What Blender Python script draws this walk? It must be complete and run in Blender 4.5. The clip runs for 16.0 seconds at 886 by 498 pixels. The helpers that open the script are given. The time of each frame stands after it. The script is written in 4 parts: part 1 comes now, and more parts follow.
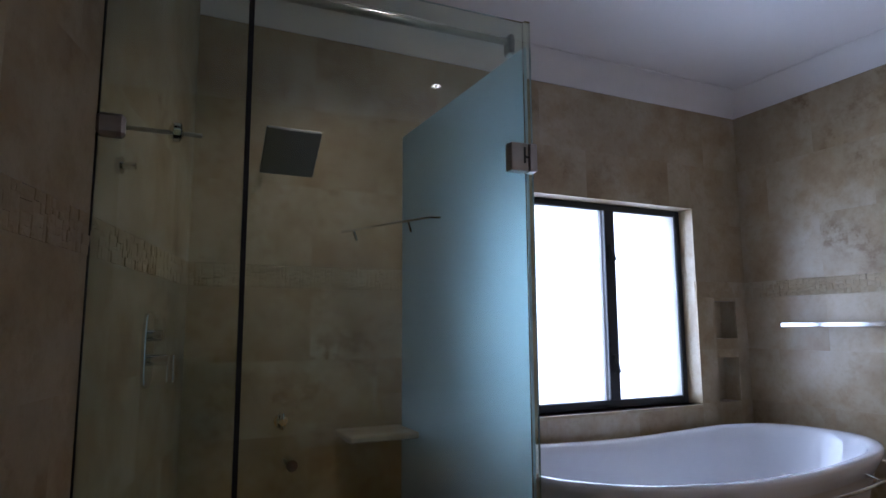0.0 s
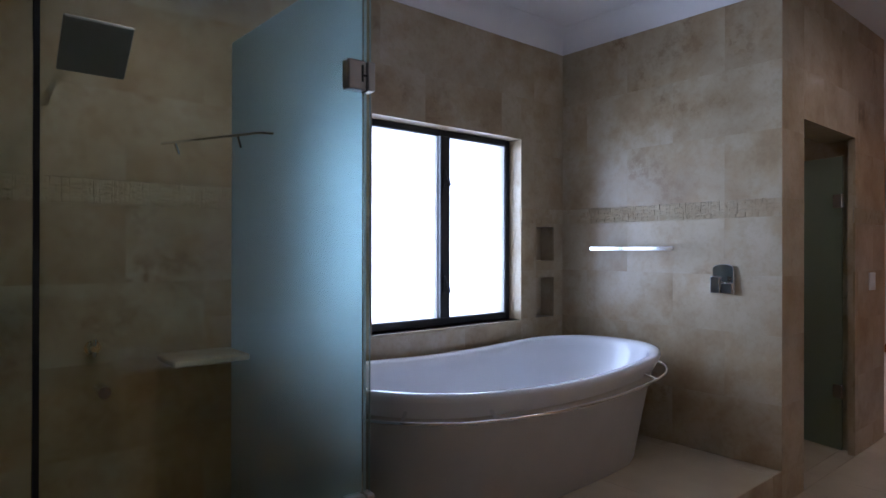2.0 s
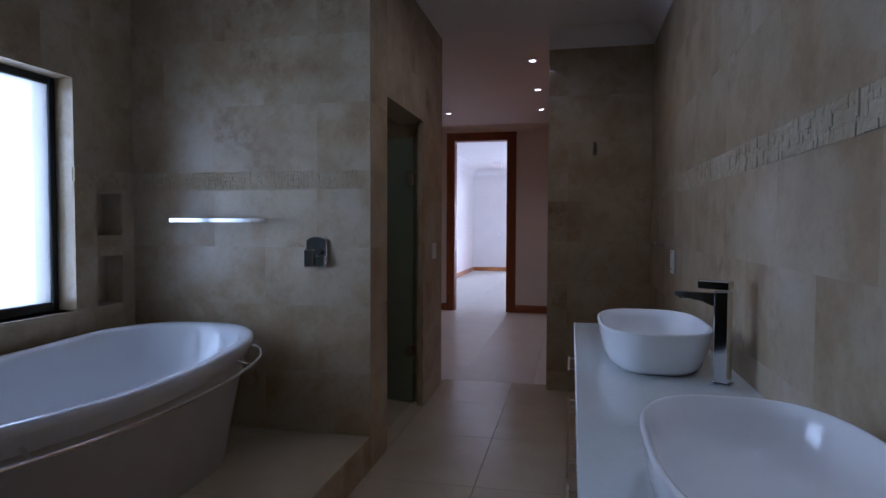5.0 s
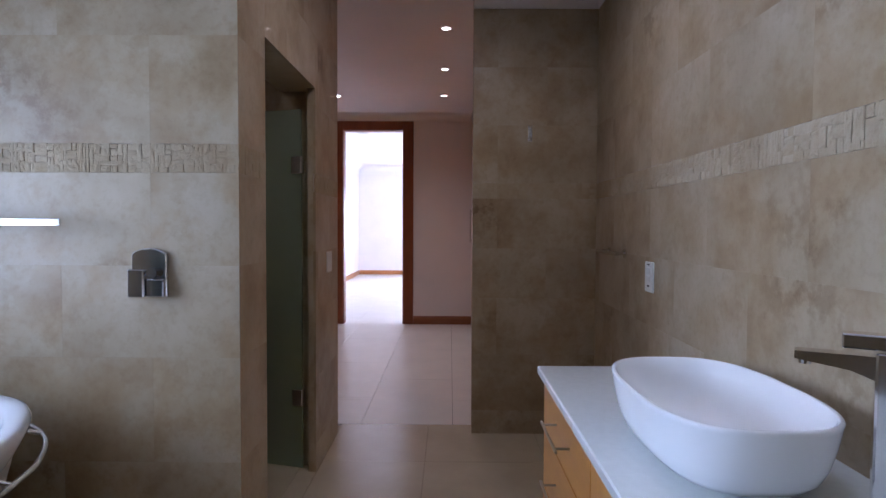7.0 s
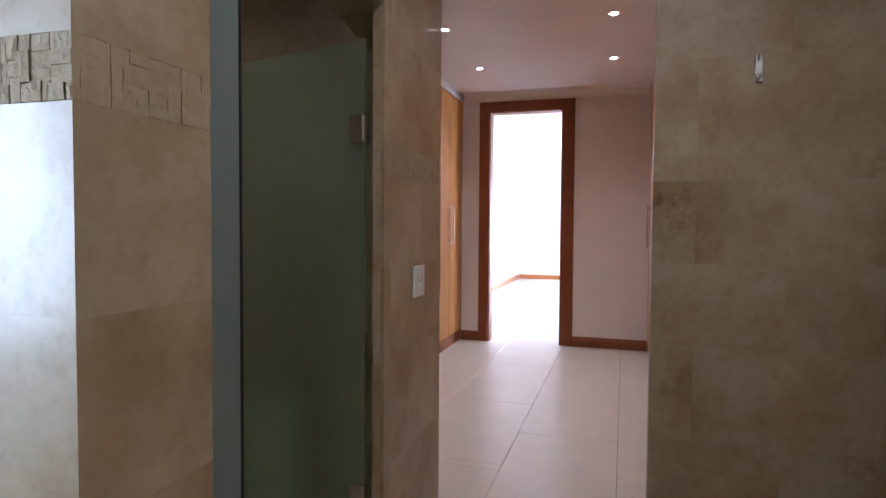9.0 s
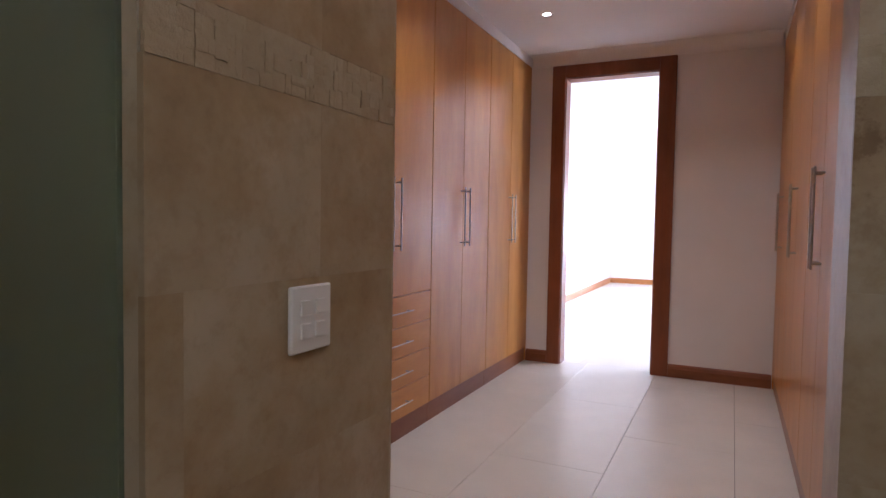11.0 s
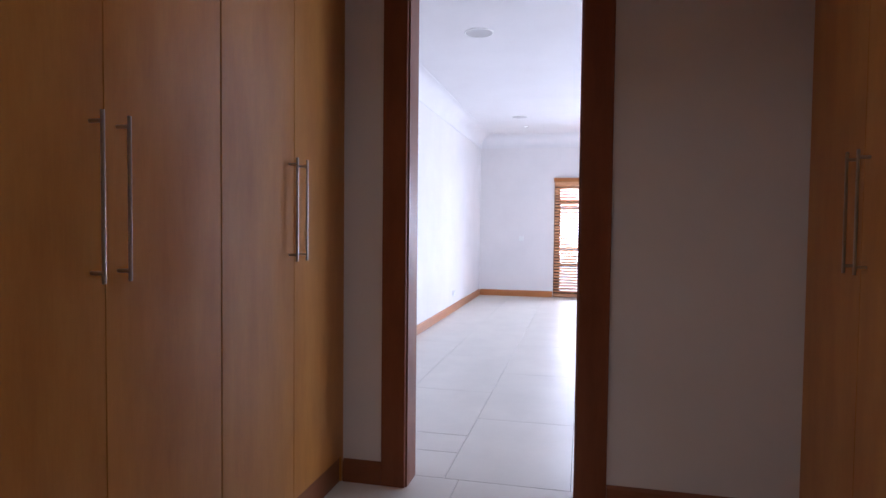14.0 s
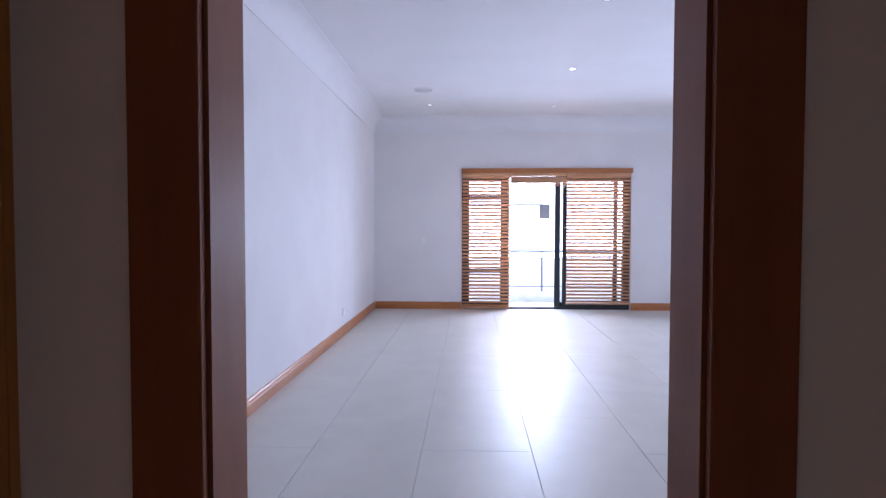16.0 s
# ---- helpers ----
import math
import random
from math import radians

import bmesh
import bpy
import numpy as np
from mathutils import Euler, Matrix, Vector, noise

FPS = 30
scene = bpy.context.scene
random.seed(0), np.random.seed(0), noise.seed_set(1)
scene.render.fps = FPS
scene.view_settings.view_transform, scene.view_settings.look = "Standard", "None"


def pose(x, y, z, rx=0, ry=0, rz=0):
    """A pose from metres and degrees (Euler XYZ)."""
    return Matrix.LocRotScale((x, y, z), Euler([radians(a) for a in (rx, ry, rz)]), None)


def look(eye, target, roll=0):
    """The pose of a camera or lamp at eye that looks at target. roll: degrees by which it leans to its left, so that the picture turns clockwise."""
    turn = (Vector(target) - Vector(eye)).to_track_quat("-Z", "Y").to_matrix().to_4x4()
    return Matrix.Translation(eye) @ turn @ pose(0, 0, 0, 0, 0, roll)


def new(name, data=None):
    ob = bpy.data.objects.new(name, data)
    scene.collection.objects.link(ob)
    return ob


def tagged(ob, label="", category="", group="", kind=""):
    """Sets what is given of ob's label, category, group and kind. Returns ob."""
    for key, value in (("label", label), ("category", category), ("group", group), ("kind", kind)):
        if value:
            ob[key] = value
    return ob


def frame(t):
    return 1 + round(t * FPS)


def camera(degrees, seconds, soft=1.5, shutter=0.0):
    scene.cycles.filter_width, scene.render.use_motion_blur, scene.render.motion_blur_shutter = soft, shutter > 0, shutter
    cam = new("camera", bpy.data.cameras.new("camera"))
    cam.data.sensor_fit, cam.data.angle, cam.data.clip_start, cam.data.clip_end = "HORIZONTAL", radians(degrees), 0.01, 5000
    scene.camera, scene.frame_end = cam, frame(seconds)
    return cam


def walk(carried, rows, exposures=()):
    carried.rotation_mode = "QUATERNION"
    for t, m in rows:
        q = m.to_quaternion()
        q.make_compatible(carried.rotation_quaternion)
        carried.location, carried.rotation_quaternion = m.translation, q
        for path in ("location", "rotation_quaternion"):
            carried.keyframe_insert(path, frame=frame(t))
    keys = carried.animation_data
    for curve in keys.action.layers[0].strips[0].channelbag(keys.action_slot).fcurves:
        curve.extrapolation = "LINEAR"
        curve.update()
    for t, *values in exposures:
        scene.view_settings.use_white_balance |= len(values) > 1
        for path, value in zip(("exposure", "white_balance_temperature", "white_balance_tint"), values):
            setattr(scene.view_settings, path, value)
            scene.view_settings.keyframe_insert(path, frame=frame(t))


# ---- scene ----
cam = camera(72.4, 16.0)
PATH = [
    (0, (0.060, 0.588, 1.286), (0.900, 2.385, 1.543), -0.3),
    (0.5, (0.046, 0.592, 1.282), (0.961, 2.362, 1.444), -0.1),
    (1, (0.049, 0.591, 1.279), (1.070, 2.309, 1.354), 0.0),
    (1.5, (0.059, 0.579, 1.275), (1.216, 2.210, 1.307), 0.3),
    (2, (0.071, 0.576, 1.281), (1.360, 2.105, 1.284), 0.1),
    (2.5, (0.054, 0.548, 1.313), (1.464, 1.966, 1.279), 0.15),
    (3, (0.078, 0.57, 1.304), (1.658, 1.795, 1.257), 0.2),
    (3.5, (0.117, 0.585, 1.296), (1.825, 1.622, 1.232), 0.4),
    (4, (0.169, 0.64, 1.272), (1.993, 1.456, 1.195), 0.3),
    (4.5, (0.244, 0.703, 1.27), (2.159, 1.272, 1.193), 0.3),
    (5, (0.378, 0.795, 1.265), (2.333, 1.21, 1.189), 0.2),
    (7.5, (1.701, 1.145, 1.291), (3.7, 1.145, 1.216), 0.3),
    (8, (2.053, 1.151, 1.295), (4.044, 1.32, 1.216), 0.1),
    (8.5, (2.365, 1.126, 1.294), (4.328, 1.5, 1.213), 0.2),
    (9, (2.683, 1.076, 1.286), (4.597, 1.648, 1.208), 0.4),
    (9.5, (2.975, 1.044, 1.273), (4.829, 1.79, 1.193), 0.5),
    (12, (4.721, 1.277, 1.247), (6.52, 2.147, 1.158), 1.0),
    (12.5, (5.146, 1.358, 1.24), (6.972, 2.17, 1.154), 1.0),
    (13, (5.575, 1.457, 1.214), (7.426, 2.209, 1.132), 1.0),
    (13.5, (6.012, 1.584, 1.235), (7.92, 2.177, 1.154), 0.9),
    (14, (6.55, 1.712, 1.231), (8.498, 2.161, 1.157), 0.6),
    (14.5, (7.026, 1.866, 1.225), (8.998, 2.194, 1.151), 0.2),
    (15, (7.464, 1.989, 1.234), (9.45, 2.206, 1.161), -0.9),
    (15.5, (7.909, 2.051, 1.221), (9.904, 2.188, 1.153), 0.0),
    (16, (8.314, 2.088, 1.225), (10.311, 2.177, 1.154), 0.1),
]
EXPOSURES = [(0.0, 0.28, 5300, 25), (1.5, 0.38, 5300, 25), (3.0, 0.05, 5200, 25), (4.5, -0.65, 4970, 22), (5.2, -0.4, 5000, 23), (7.5, 0.8, 5330, 26), (8.5, 1.05, 5450, 24), (9.5, 1.38, 5350, 16), (12.0, 0.75, 5450, 21), (13.0, 0.42, 5400, 20), (13.5, 0.16, 5350, 20), (14.5, -0.55, 5250, 18), (16.0, -0.95, 5100, 21)]
walk(cam, [(t, look(eye, target, roll)) for t, eye, target, roll in PATH], EXPOSURES)

# ---- light ----
world = bpy.data.worlds.new("sky")
world.use_nodes = True
scene.world = world
wt = world.node_tree
sky = wt.nodes.new("ShaderNodeTexSky")
sky.sky_type, sky.sun_disc, sky.sun_elevation, sky.sun_rotation = "NISHITA", False, radians(51), radians(231)
wt.links.new(sky.outputs[0], wt.nodes["Background"].inputs[0])
wt.nodes["Background"].inputs[1].default_value = 0.14

sun = new("sun", bpy.data.lights.new("sun", "SUN"))
sun.data.energy, sun.data.angle, sun.data.color = 5.0, radians(10), (1.0, 0.96, 0.9)
sun.matrix_world = look((0, 0, 0), (0.5, 0.4, -0.8))


def area(name, m, width, height, watts, color, spread=180):
    ob = new(name, bpy.data.lights.new(name, "AREA"))
    ob.data.shape, ob.data.size, ob.data.size_y, ob.data.energy, ob.data.color = "RECTANGLE", width, height, watts, color
    ob.data.spread = radians(spread)
    ob.matrix_world = m
    return ob


# daylight in the openings
area("bath_window_daylight", look((2.364, 3.29, 1.417), (2.364, 0, 1.417)), 1.05, 1.05, 12.5, (0.74, 0.88, 1.0), 122)
area("bedroom_window_daylight", look((13.2, -2.55, 1.35), (13.2, 3, 1.2)), 3.0, 1.7, 145, (0.93, 0.95, 1.0))
area("sliding_door_daylight", look((18.3, 1.0, 1.6), (13, 1.0, 0.6)), 2.2, 1.9, 415, (0.95, 0.97, 1.0))


def spot(x, y, z, watts=14, color=(1.0, 0.86, 0.71), cone=110):
    ob = new("downlight_beam", bpy.data.lights.new("downlight_beam", "SPOT"))
    ob.data.energy, ob.data.color, ob.data.spot_size, ob.data.spot_blend, ob.data.shadow_soft_size = watts, color, radians(cone), 1.0, 0.03
    ob.matrix_world = look((x, y, z), (x, y, 0))


# The shower, passage and toilet entries are unseen lamps added to brighten those corners.
BATH_AND_FILL_LAMPS = [(1.56, 2.57), (0.78, 2.55), (1.4, 0.52), (2.78, 0.52), (3.95, 1.0), (4.1, 2.65)]
DRESS_LAMPS = [(5.84, 1.15), (7.0, 1.168), (8.12, 1.185), (7.02, 2.37), (8.167, 2.375)]
BED_LAMPS = [(16.44, 2.63), (16.58, 0.966), (14.66, 1.039), (12.74, 1.11)]
CEIL, BED_CEIL = 2.73, 2.86
WARM, COOL = (1.0, 0.86, 0.71), (0.88, 0.94, 1.0)
for (lx, ly), lw, lc, tone in zip(BATH_AND_FILL_LAMPS, (3, 14, 18, 13, 13, 6), (120, 125, 56, 56, 165, 130), (WARM, WARM, COOL, COOL, WARM, WARM)):
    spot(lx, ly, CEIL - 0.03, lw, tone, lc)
for lx, ly in DRESS_LAMPS:
    spot(lx, ly, CEIL - 0.03, 10, cone=122)
for lx, ly in BED_LAMPS:
    spot(lx, ly, BED_CEIL - 0.03, 6)

# ---- materials ----


def shader(name):
    m = bpy.data.materials.new(name)
    m.use_nodes = True
    nt = m.node_tree
    return m, nt, nt.nodes["Principled BSDF"]


def node(nt, kind, **values):
    n = nt.nodes.new(kind)
    for k, v in values.items():
        n.inputs[k.replace("_", " ")].default_value = v
    return n


def coords(nt, scale=(1, 1, 1)):
    tc = nt.nodes.new("ShaderNodeNewGeometry")
    mp = nt.nodes.new("ShaderNodeMapping")
    mp.inputs["Scale"].default_value = scale
    nt.links.new(tc.outputs["Position"], mp.inputs["Vector"])
    return mp.outputs[0]


def ramp(nt, fac, stops):
    r = nt.nodes.new("ShaderNodeValToRGB")
    while len(r.color_ramp.elements) < len(stops):
        r.color_ramp.elements.new(0.5)
    for e, (p, c) in zip(r.color_ramp.elements, stops):
        e.position, e.color = p, (*c, 1)
    nt.links.new(fac, r.inputs[0])
    return r.outputs[0]


def mixed(nt, a, b, fac, blend="MIX"):
    m = nt.nodes.new("ShaderNodeMix")
    m.data_type, m.blend_type = "RGBA", blend
    for v, i in ((fac, 0), (a, 6), (b, 7)):
        if isinstance(v, (int, float)):
            m.inputs[i].default_value = v
        elif isinstance(v, tuple):
            m.inputs[i].default_value = (*v, 1)
        else:
            nt.links.new(v, m.inputs[i])
    return m.outputs[2]


def bump(nt, p, height, strength, distance=0.01):
    b = nt.nodes.new("ShaderNodeBump")
    b.inputs["Strength"].default_value, b.inputs["Distance"].default_value = strength, distance
    nt.links.new(height, b.inputs["Height"])
    nt.links.new(b.outputs[0], p.inputs["Normal"])


def noise_out(nt, vec, scale, detail=4, rough=0.55):
    n = node(nt, "ShaderNodeTexNoise", Scale=scale, Detail=detail, Roughness=rough)
    nt.links.new(vec, n.inputs["Vector"])
    return n.outputs[0]


def plain(name, color, rough=0.5, metal=0.0, wear=0.08, scale=6.0, bumps=0.0):
    m, nt, p = shader(name)
    v = coords(nt)
    n = noise_out(nt, v, scale)
    dark, light = tuple(c * (1 - wear) for c in color), tuple(min(1, c * (1 + wear)) for c in color)
    nt.links.new(ramp(nt, n, [(0.3, dark), (0.7, light)]), p.inputs["Base Color"])
    p.inputs["Roughness"].default_value, p.inputs["Metallic"].default_value = rough, metal
    if bumps:
        bump(nt, p, noise_out(nt, v, 140, 3), bumps, 0.002)
    return m


def random_of(nt):
    return nt.nodes.new("ShaderNodeObjectInfo").outputs["Random"]


def travertine(name, rough=0.32, tone=1.0, relief=0.05, blotch=1.0, coat=0.0, spread=1.0):
    """Honed cream travertine: clouds, tan patches, filled pores, each tile a little different."""
    m, nt, p = shader(name)
    rnd = random_of(nt)
    geo = nt.nodes.new("ShaderNodeNewGeometry")
    shift = nt.nodes.new("ShaderNodeVectorMath")
    shift.operation = "MULTIPLY_ADD"
    comb = nt.nodes.new("ShaderNodeCombineXYZ")
    for i in range(3):
        nt.links.new(rnd, comb.inputs[i])
    nt.links.new(comb.outputs[0], shift.inputs[0])
    shift.inputs[1].default_value = (13.0 * spread, 7.0 * spread, 19.0 * spread)
    nt.links.new(geo.outputs["Position"], shift.inputs[2])
    v = shift.outputs[0]
    big = noise_out(nt, v, 2.2, 6, 0.6)
    c1 = ramp(nt, big, [(0.3, (0.39 * tone, 0.3 * tone, 0.18 * tone)), (0.52, (0.5 * tone, 0.412 * tone, 0.275 * tone)), (0.75, (0.58 * tone, 0.505 * tone, 0.38 * tone))])
    c1 = mixed(nt, c1, (0.5 * tone, 0.412 * tone, 0.275 * tone), max(0.0, 0.8 - blotch))
    patch = ramp(nt, noise_out(nt, v, 3.0, 6, 0.62), [(0.46, (1, 1, 1)), (0.59, (0.85, 0.75, 0.61)), (0.72, (0.62, 0.48, 0.34))])
    c2 = mixed(nt, c1, patch, 0.75 * blotch, "MULTIPLY")
    vein = ramp(nt, noise_out(nt, v, 9.0, 6, 0.68), [(0.36, (0.8, 0.74, 0.64)), (0.47, (1, 1, 1)), (0.6, (1, 1, 1)), (0.72, (1.1, 1.1, 1.1))])
    c2 = mixed(nt, c2, vein, 0.5 * blotch, "MULTIPLY")
    fine = ramp(nt, noise_out(nt, v, 38, 5, 0.7), [(0.32, (0.8, 0.75, 0.69)), (0.5, (1, 1, 1))])
    c3 = mixed(nt, c2, fine, 0.5 * blotch, "MULTIPLY")
    where = ramp(nt, noise_out(nt, v, 1.7, 3, 0.5), [(0.58, (0, 0, 0)), (0.7, (1, 1, 1))])
    pits = mixed(nt, (1, 1, 1), ramp(nt, noise_out(nt, v, 13.0, 7, 0.7), [(0.42, (0.5, 0.4, 0.28)), (0.54, (1, 1, 1))]), where)
    c3 = mixed(nt, c3, pits, 0.8 * blotch, "MULTIPLY")
    tint = ramp(nt, rnd, [(0.0, (0.975, 0.97, 0.96)), (1.0, (1.02, 1.02, 1.015))])
    c4 = mixed(nt, c3, tint, 1.0, "MULTIPLY")
    nt.links.new(c4, p.inputs["Base Color"])
    nt.links.new(ramp(nt, big, [(0.3, (rough + 0.08,) * 3), (0.7, (rough - 0.04,) * 3)]), p.inputs["Roughness"])
    p.inputs["Coat Weight"].default_value, p.inputs["Coat Roughness"].default_value = coat, 0.07
    bump(nt, p, noise_out(nt, v, 34, 5, 0.7), relief, 0.006)
    return m


def wood(name, dark, light, rough=0.35, axis="z"):
    m, nt, p = shader(name)
    s = (3.2, 3.2, 0.8) if axis == "z" else (0.8, 3.2, 3.2) if axis == "x" else (3.2, 0.8, 3.2)
    v = coords(nt, s)
    rnd = random_of(nt)
    g = noise_out(nt, v, 2.2, 6, 0.65)
    c = ramp(nt, g, [(0.3, dark), (0.7, light)])
    v2 = coords(nt, tuple(a * 20 if a > 1 else a * 4 for a in s))
    c = mixed(nt, c, ramp(nt, noise_out(nt, v2, 2.5, 3), [(0.35, (0.88, 0.84, 0.8)), (0.6, (1, 1, 1))]), 0.28, "MULTIPLY")
    c = mixed(nt, c, ramp(nt, rnd, [(0, (0.92, 0.91, 0.9)), (1, (1.05, 1.04, 1.03))]), 1.0, "MULTIPLY")
    nt.links.new(c, p.inputs["Base Color"])
    p.inputs["Roughness"].default_value = rough
    p.inputs["Specular IOR Level"].default_value = 0.35
    bump(nt, p, g, 0.03, 0.002)
    return m


def clear_glass(name, tint, ior=1.45):
    m, nt, p = shader(name)
    out = nt.nodes["Material Output"]
    tr, gl, fr, mx = (nt.nodes.new(k) for k in ("ShaderNodeBsdfTransparent", "ShaderNodeBsdfGlossy", "ShaderNodeFresnel", "ShaderNodeMixShader"))
    tr.inputs[0].default_value = (*tint, 1)
    gl.inputs["Roughness"].default_value = 0.01
    fr.inputs[0].default_value = ior
    nt.links.new(fr.outputs[0], mx.inputs[0])
    nt.links.new(tr.outputs[0], mx.inputs[1])
    nt.links.new(gl.outputs[0], mx.inputs[2])
    nt.links.new(mx.outputs[0], out.inputs[0])
    nt.nodes.remove(p)
    return m


def frosted(name, color, see=0.1, scatter=0.3, back=0.0, blur=0.6):
    """Acid-etched glass: bends light forward, scatters some widely, lets a little through straight."""
    m, nt, p = shader(name)
    out = nt.nodes["Material Output"]
    tl, rf, tr, gl = (nt.nodes.new(k) for k in ("ShaderNodeBsdfTranslucent", "ShaderNodeBsdfRefraction", "ShaderNodeBsdfTransparent", "ShaderNodeBsdfGlossy"))
    v = coords(nt)
    col = ramp(nt, noise_out(nt, v, 1.5, 2), [(0.3, tuple(c * 0.95 for c in color)), (0.7, color)])
    for s in (tl, rf, tr):
        nt.links.new(col, s.inputs[0])
    rf.inputs["Roughness"].default_value, rf.inputs["IOR"].default_value = blur, 1.4
    gl.inputs["Roughness"].default_value = 0.3
    m1, m2, m3 = (nt.nodes.new("ShaderNodeMixShader") for _ in range(3))
    m1.inputs[0].default_value, m2.inputs[0].default_value, m3.inputs[0].default_value = scatter, see, 0.04
    nt.links.new(rf.outputs[0], m1.inputs[1])
    nt.links.new(tl.outputs[0], m1.inputs[2])
    df, m4 = nt.nodes.new("ShaderNodeBsdfDiffuse"), nt.nodes.new("ShaderNodeMixShader")
    df.inputs[0].default_value = (*color, 1)
    m4.inputs[0].default_value = back
    nt.links.new(m1.outputs[0], m4.inputs[1])
    nt.links.new(df.outputs[0], m4.inputs[2])
    nt.links.new(m4.outputs[0], m2.inputs[1])
    nt.links.new(tr.outputs[0], m2.inputs[2])
    nt.links.new(m2.outputs[0], m3.inputs[1])
    nt.links.new(gl.outputs[0], m3.inputs[2])
    nt.links.new(m3.outputs[0], out.inputs[0])
    nt.nodes.remove(p)
    return m


def glow(name, color, strength):
    m, nt, p = shader(name)
    p.inputs["Base Color"].default_value = (*color, 1)
    p.inputs["Emission Color"].default_value = (*color, 1)
    p.inputs["Emission Strength"].default_value = strength
    return m


TRAV = travertine("travertine wall tile", 0.36, 0.88, 0.04, 0.95, 0.14)
TRAV_FLOOR = plain("honed cream stone floor tile", (0.5, 0.425, 0.3), 0.24, 0, 0.07, 3.5)
SPLIT = travertine("split travertine mosaic", 0.8, 0.9, 0.8, 0.5, 0.0, 0.006)
GROUT = plain("grout", (0.33, 0.27, 0.19), 0.9)
PORCELAIN_TILE = plain("cream porcelain floor tile", (0.66, 0.63, 0.57), 0.37, 0, 0.05, 3)
GROUT_GREY = plain("grey grout", (0.16, 0.14, 0.12), 0.9)
PLASTER = plain("white wall paint", (0.78, 0.75, 0.74), 0.75, 0, 0.03, 2, 0.05)
CEILING_PAINT = plain("white ceiling paint", (0.8, 0.78, 0.78), 0.8, 0, 0.02, 2)
CERAMIC = plain("white glazed ceramic", (0.93, 0.935, 0.94), 0.06, 0, 0.01)
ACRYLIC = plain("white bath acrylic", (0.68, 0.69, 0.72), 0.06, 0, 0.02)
# Darker and creamier than the tub: dim light put into the skirt's colour.
SHADED_APRON = plain("bath skirt with shade in its tone", (0.43, 0.41, 0.385), 0.35, 0, 0.04)
QUARTZ = plain("white stone worktop", (0.72, 0.75, 0.73), 0.15, 0, 0.03, 40)
CHROME = plain("chrome", (0.78, 0.79, 0.81), 0.11, 1.0, 0.04)
STEEL = plain("brushed steel", (0.52, 0.49, 0.45), 0.28, 1.0, 0.06, 20)
NICKEL = plain("satin nickel", (0.4, 0.36, 0.33), 0.32, 1.0, 0.06, 20)
BLACK_ALU = plain("dark bronze aluminium", (0.018, 0.02, 0.024), 0.4, 0.0, 0.15)
RUBBER = plain("black seal", (0.01, 0.01, 0.012), 0.6)
MAPLE = wood("maple veneer", (0.46, 0.19, 0.036), (0.6, 0.285, 0.062), 0.3)
MAPLE_H = wood("maple veneer across", (0.46, 0.19, 0.036), (0.6, 0.285, 0.062), 0.3, "x")
MAHOGANY = wood("red-brown stained wood", (0.19, 0.056, 0.02), (0.27, 0.09, 0.035), 0.5)
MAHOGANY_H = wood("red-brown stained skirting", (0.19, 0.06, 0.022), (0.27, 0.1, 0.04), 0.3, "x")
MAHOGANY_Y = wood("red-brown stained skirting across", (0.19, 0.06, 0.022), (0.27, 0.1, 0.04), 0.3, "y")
BLIND_WOOD = wood("cedar blind slat", (0.56, 0.29, 0.14), (0.68, 0.39, 0.21), 0.4, "y")
# Lighter copies of the red-brown skirting: bedroom daylight put into the colour.
LIT_SKIRT_X = wood("bedroom skirting with daylight in its tone", (0.38, 0.14, 0.04), (0.5, 0.21, 0.07), 0.3, "x")
LIT_SKIRT_Y = wood("bedroom skirting with daylight in its tone across", (0.38, 0.14, 0.04), (0.5, 0.21, 0.07), 0.3, "y")
GLASS = clear_glass("clear shower glass", (0.925, 0.965, 0.895))
PANE = clear_glass("window glass", (0.95, 0.96, 0.96))
FROST = frosted("frosted shower glass", (0.66, 0.79, 0.85), 0.12, 0.34, 0.0, 0.74)
FROST_WC = frosted("frosted green glass", (0.8, 0.89, 0.77), 0.775, 0.4, 0.56, 0.3)
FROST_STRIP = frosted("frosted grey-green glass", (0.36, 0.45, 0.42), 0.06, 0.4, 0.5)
FROST_PALE = frosted("opal window glass", (0.95, 0.97, 0.98), 0.5, 0.5, 0.15)
PLASTIC = plain("white switch plastic", (0.8, 0.8, 0.78), 0.35, 0, 0.02)
LAMP_GLOW = glow("lit halogen lamp", (1.0, 0.9, 0.78), 14)
CONCRETE = plain("pale balcony paving", (0.72, 0.7, 0.67), 0.8, 0, 0.15)
RENDERED = plain("grey painted box", (0.16, 0.15, 0.15), 0.9, 0, 0.1)
WHITE_STEEL = plain("pale grey painted steel", (0.2, 0.2, 0.21), 0.5)
DARK_STEEL = plain("dull chrome", (0.2, 0.2, 0.19), 0.5, 0.6)
GRILLE = plain("white speaker grille", (0.55, 0.54, 0.54), 0.6)

# ---- mesh helpers ----


def bx(bm, x0, y0, z0, x1, y1, z1, bevel=0.0, seg=1):
    r = bmesh.ops.create_cube(bm, size=1.0)
    bmesh.ops.transform(bm, verts=r["verts"], matrix=Matrix.LocRotScale(((x0 + x1) / 2, (y0 + y1) / 2, (z0 + z1) / 2), None, (abs(x1 - x0), abs(y1 - y0), abs(z1 - z0))))
    if bevel:
        es = list({e for v in r["verts"] for e in v.link_edges})
        bmesh.ops.bevel(bm, geom=es, offset=bevel, segments=seg, affect="EDGES", profile=0.6)


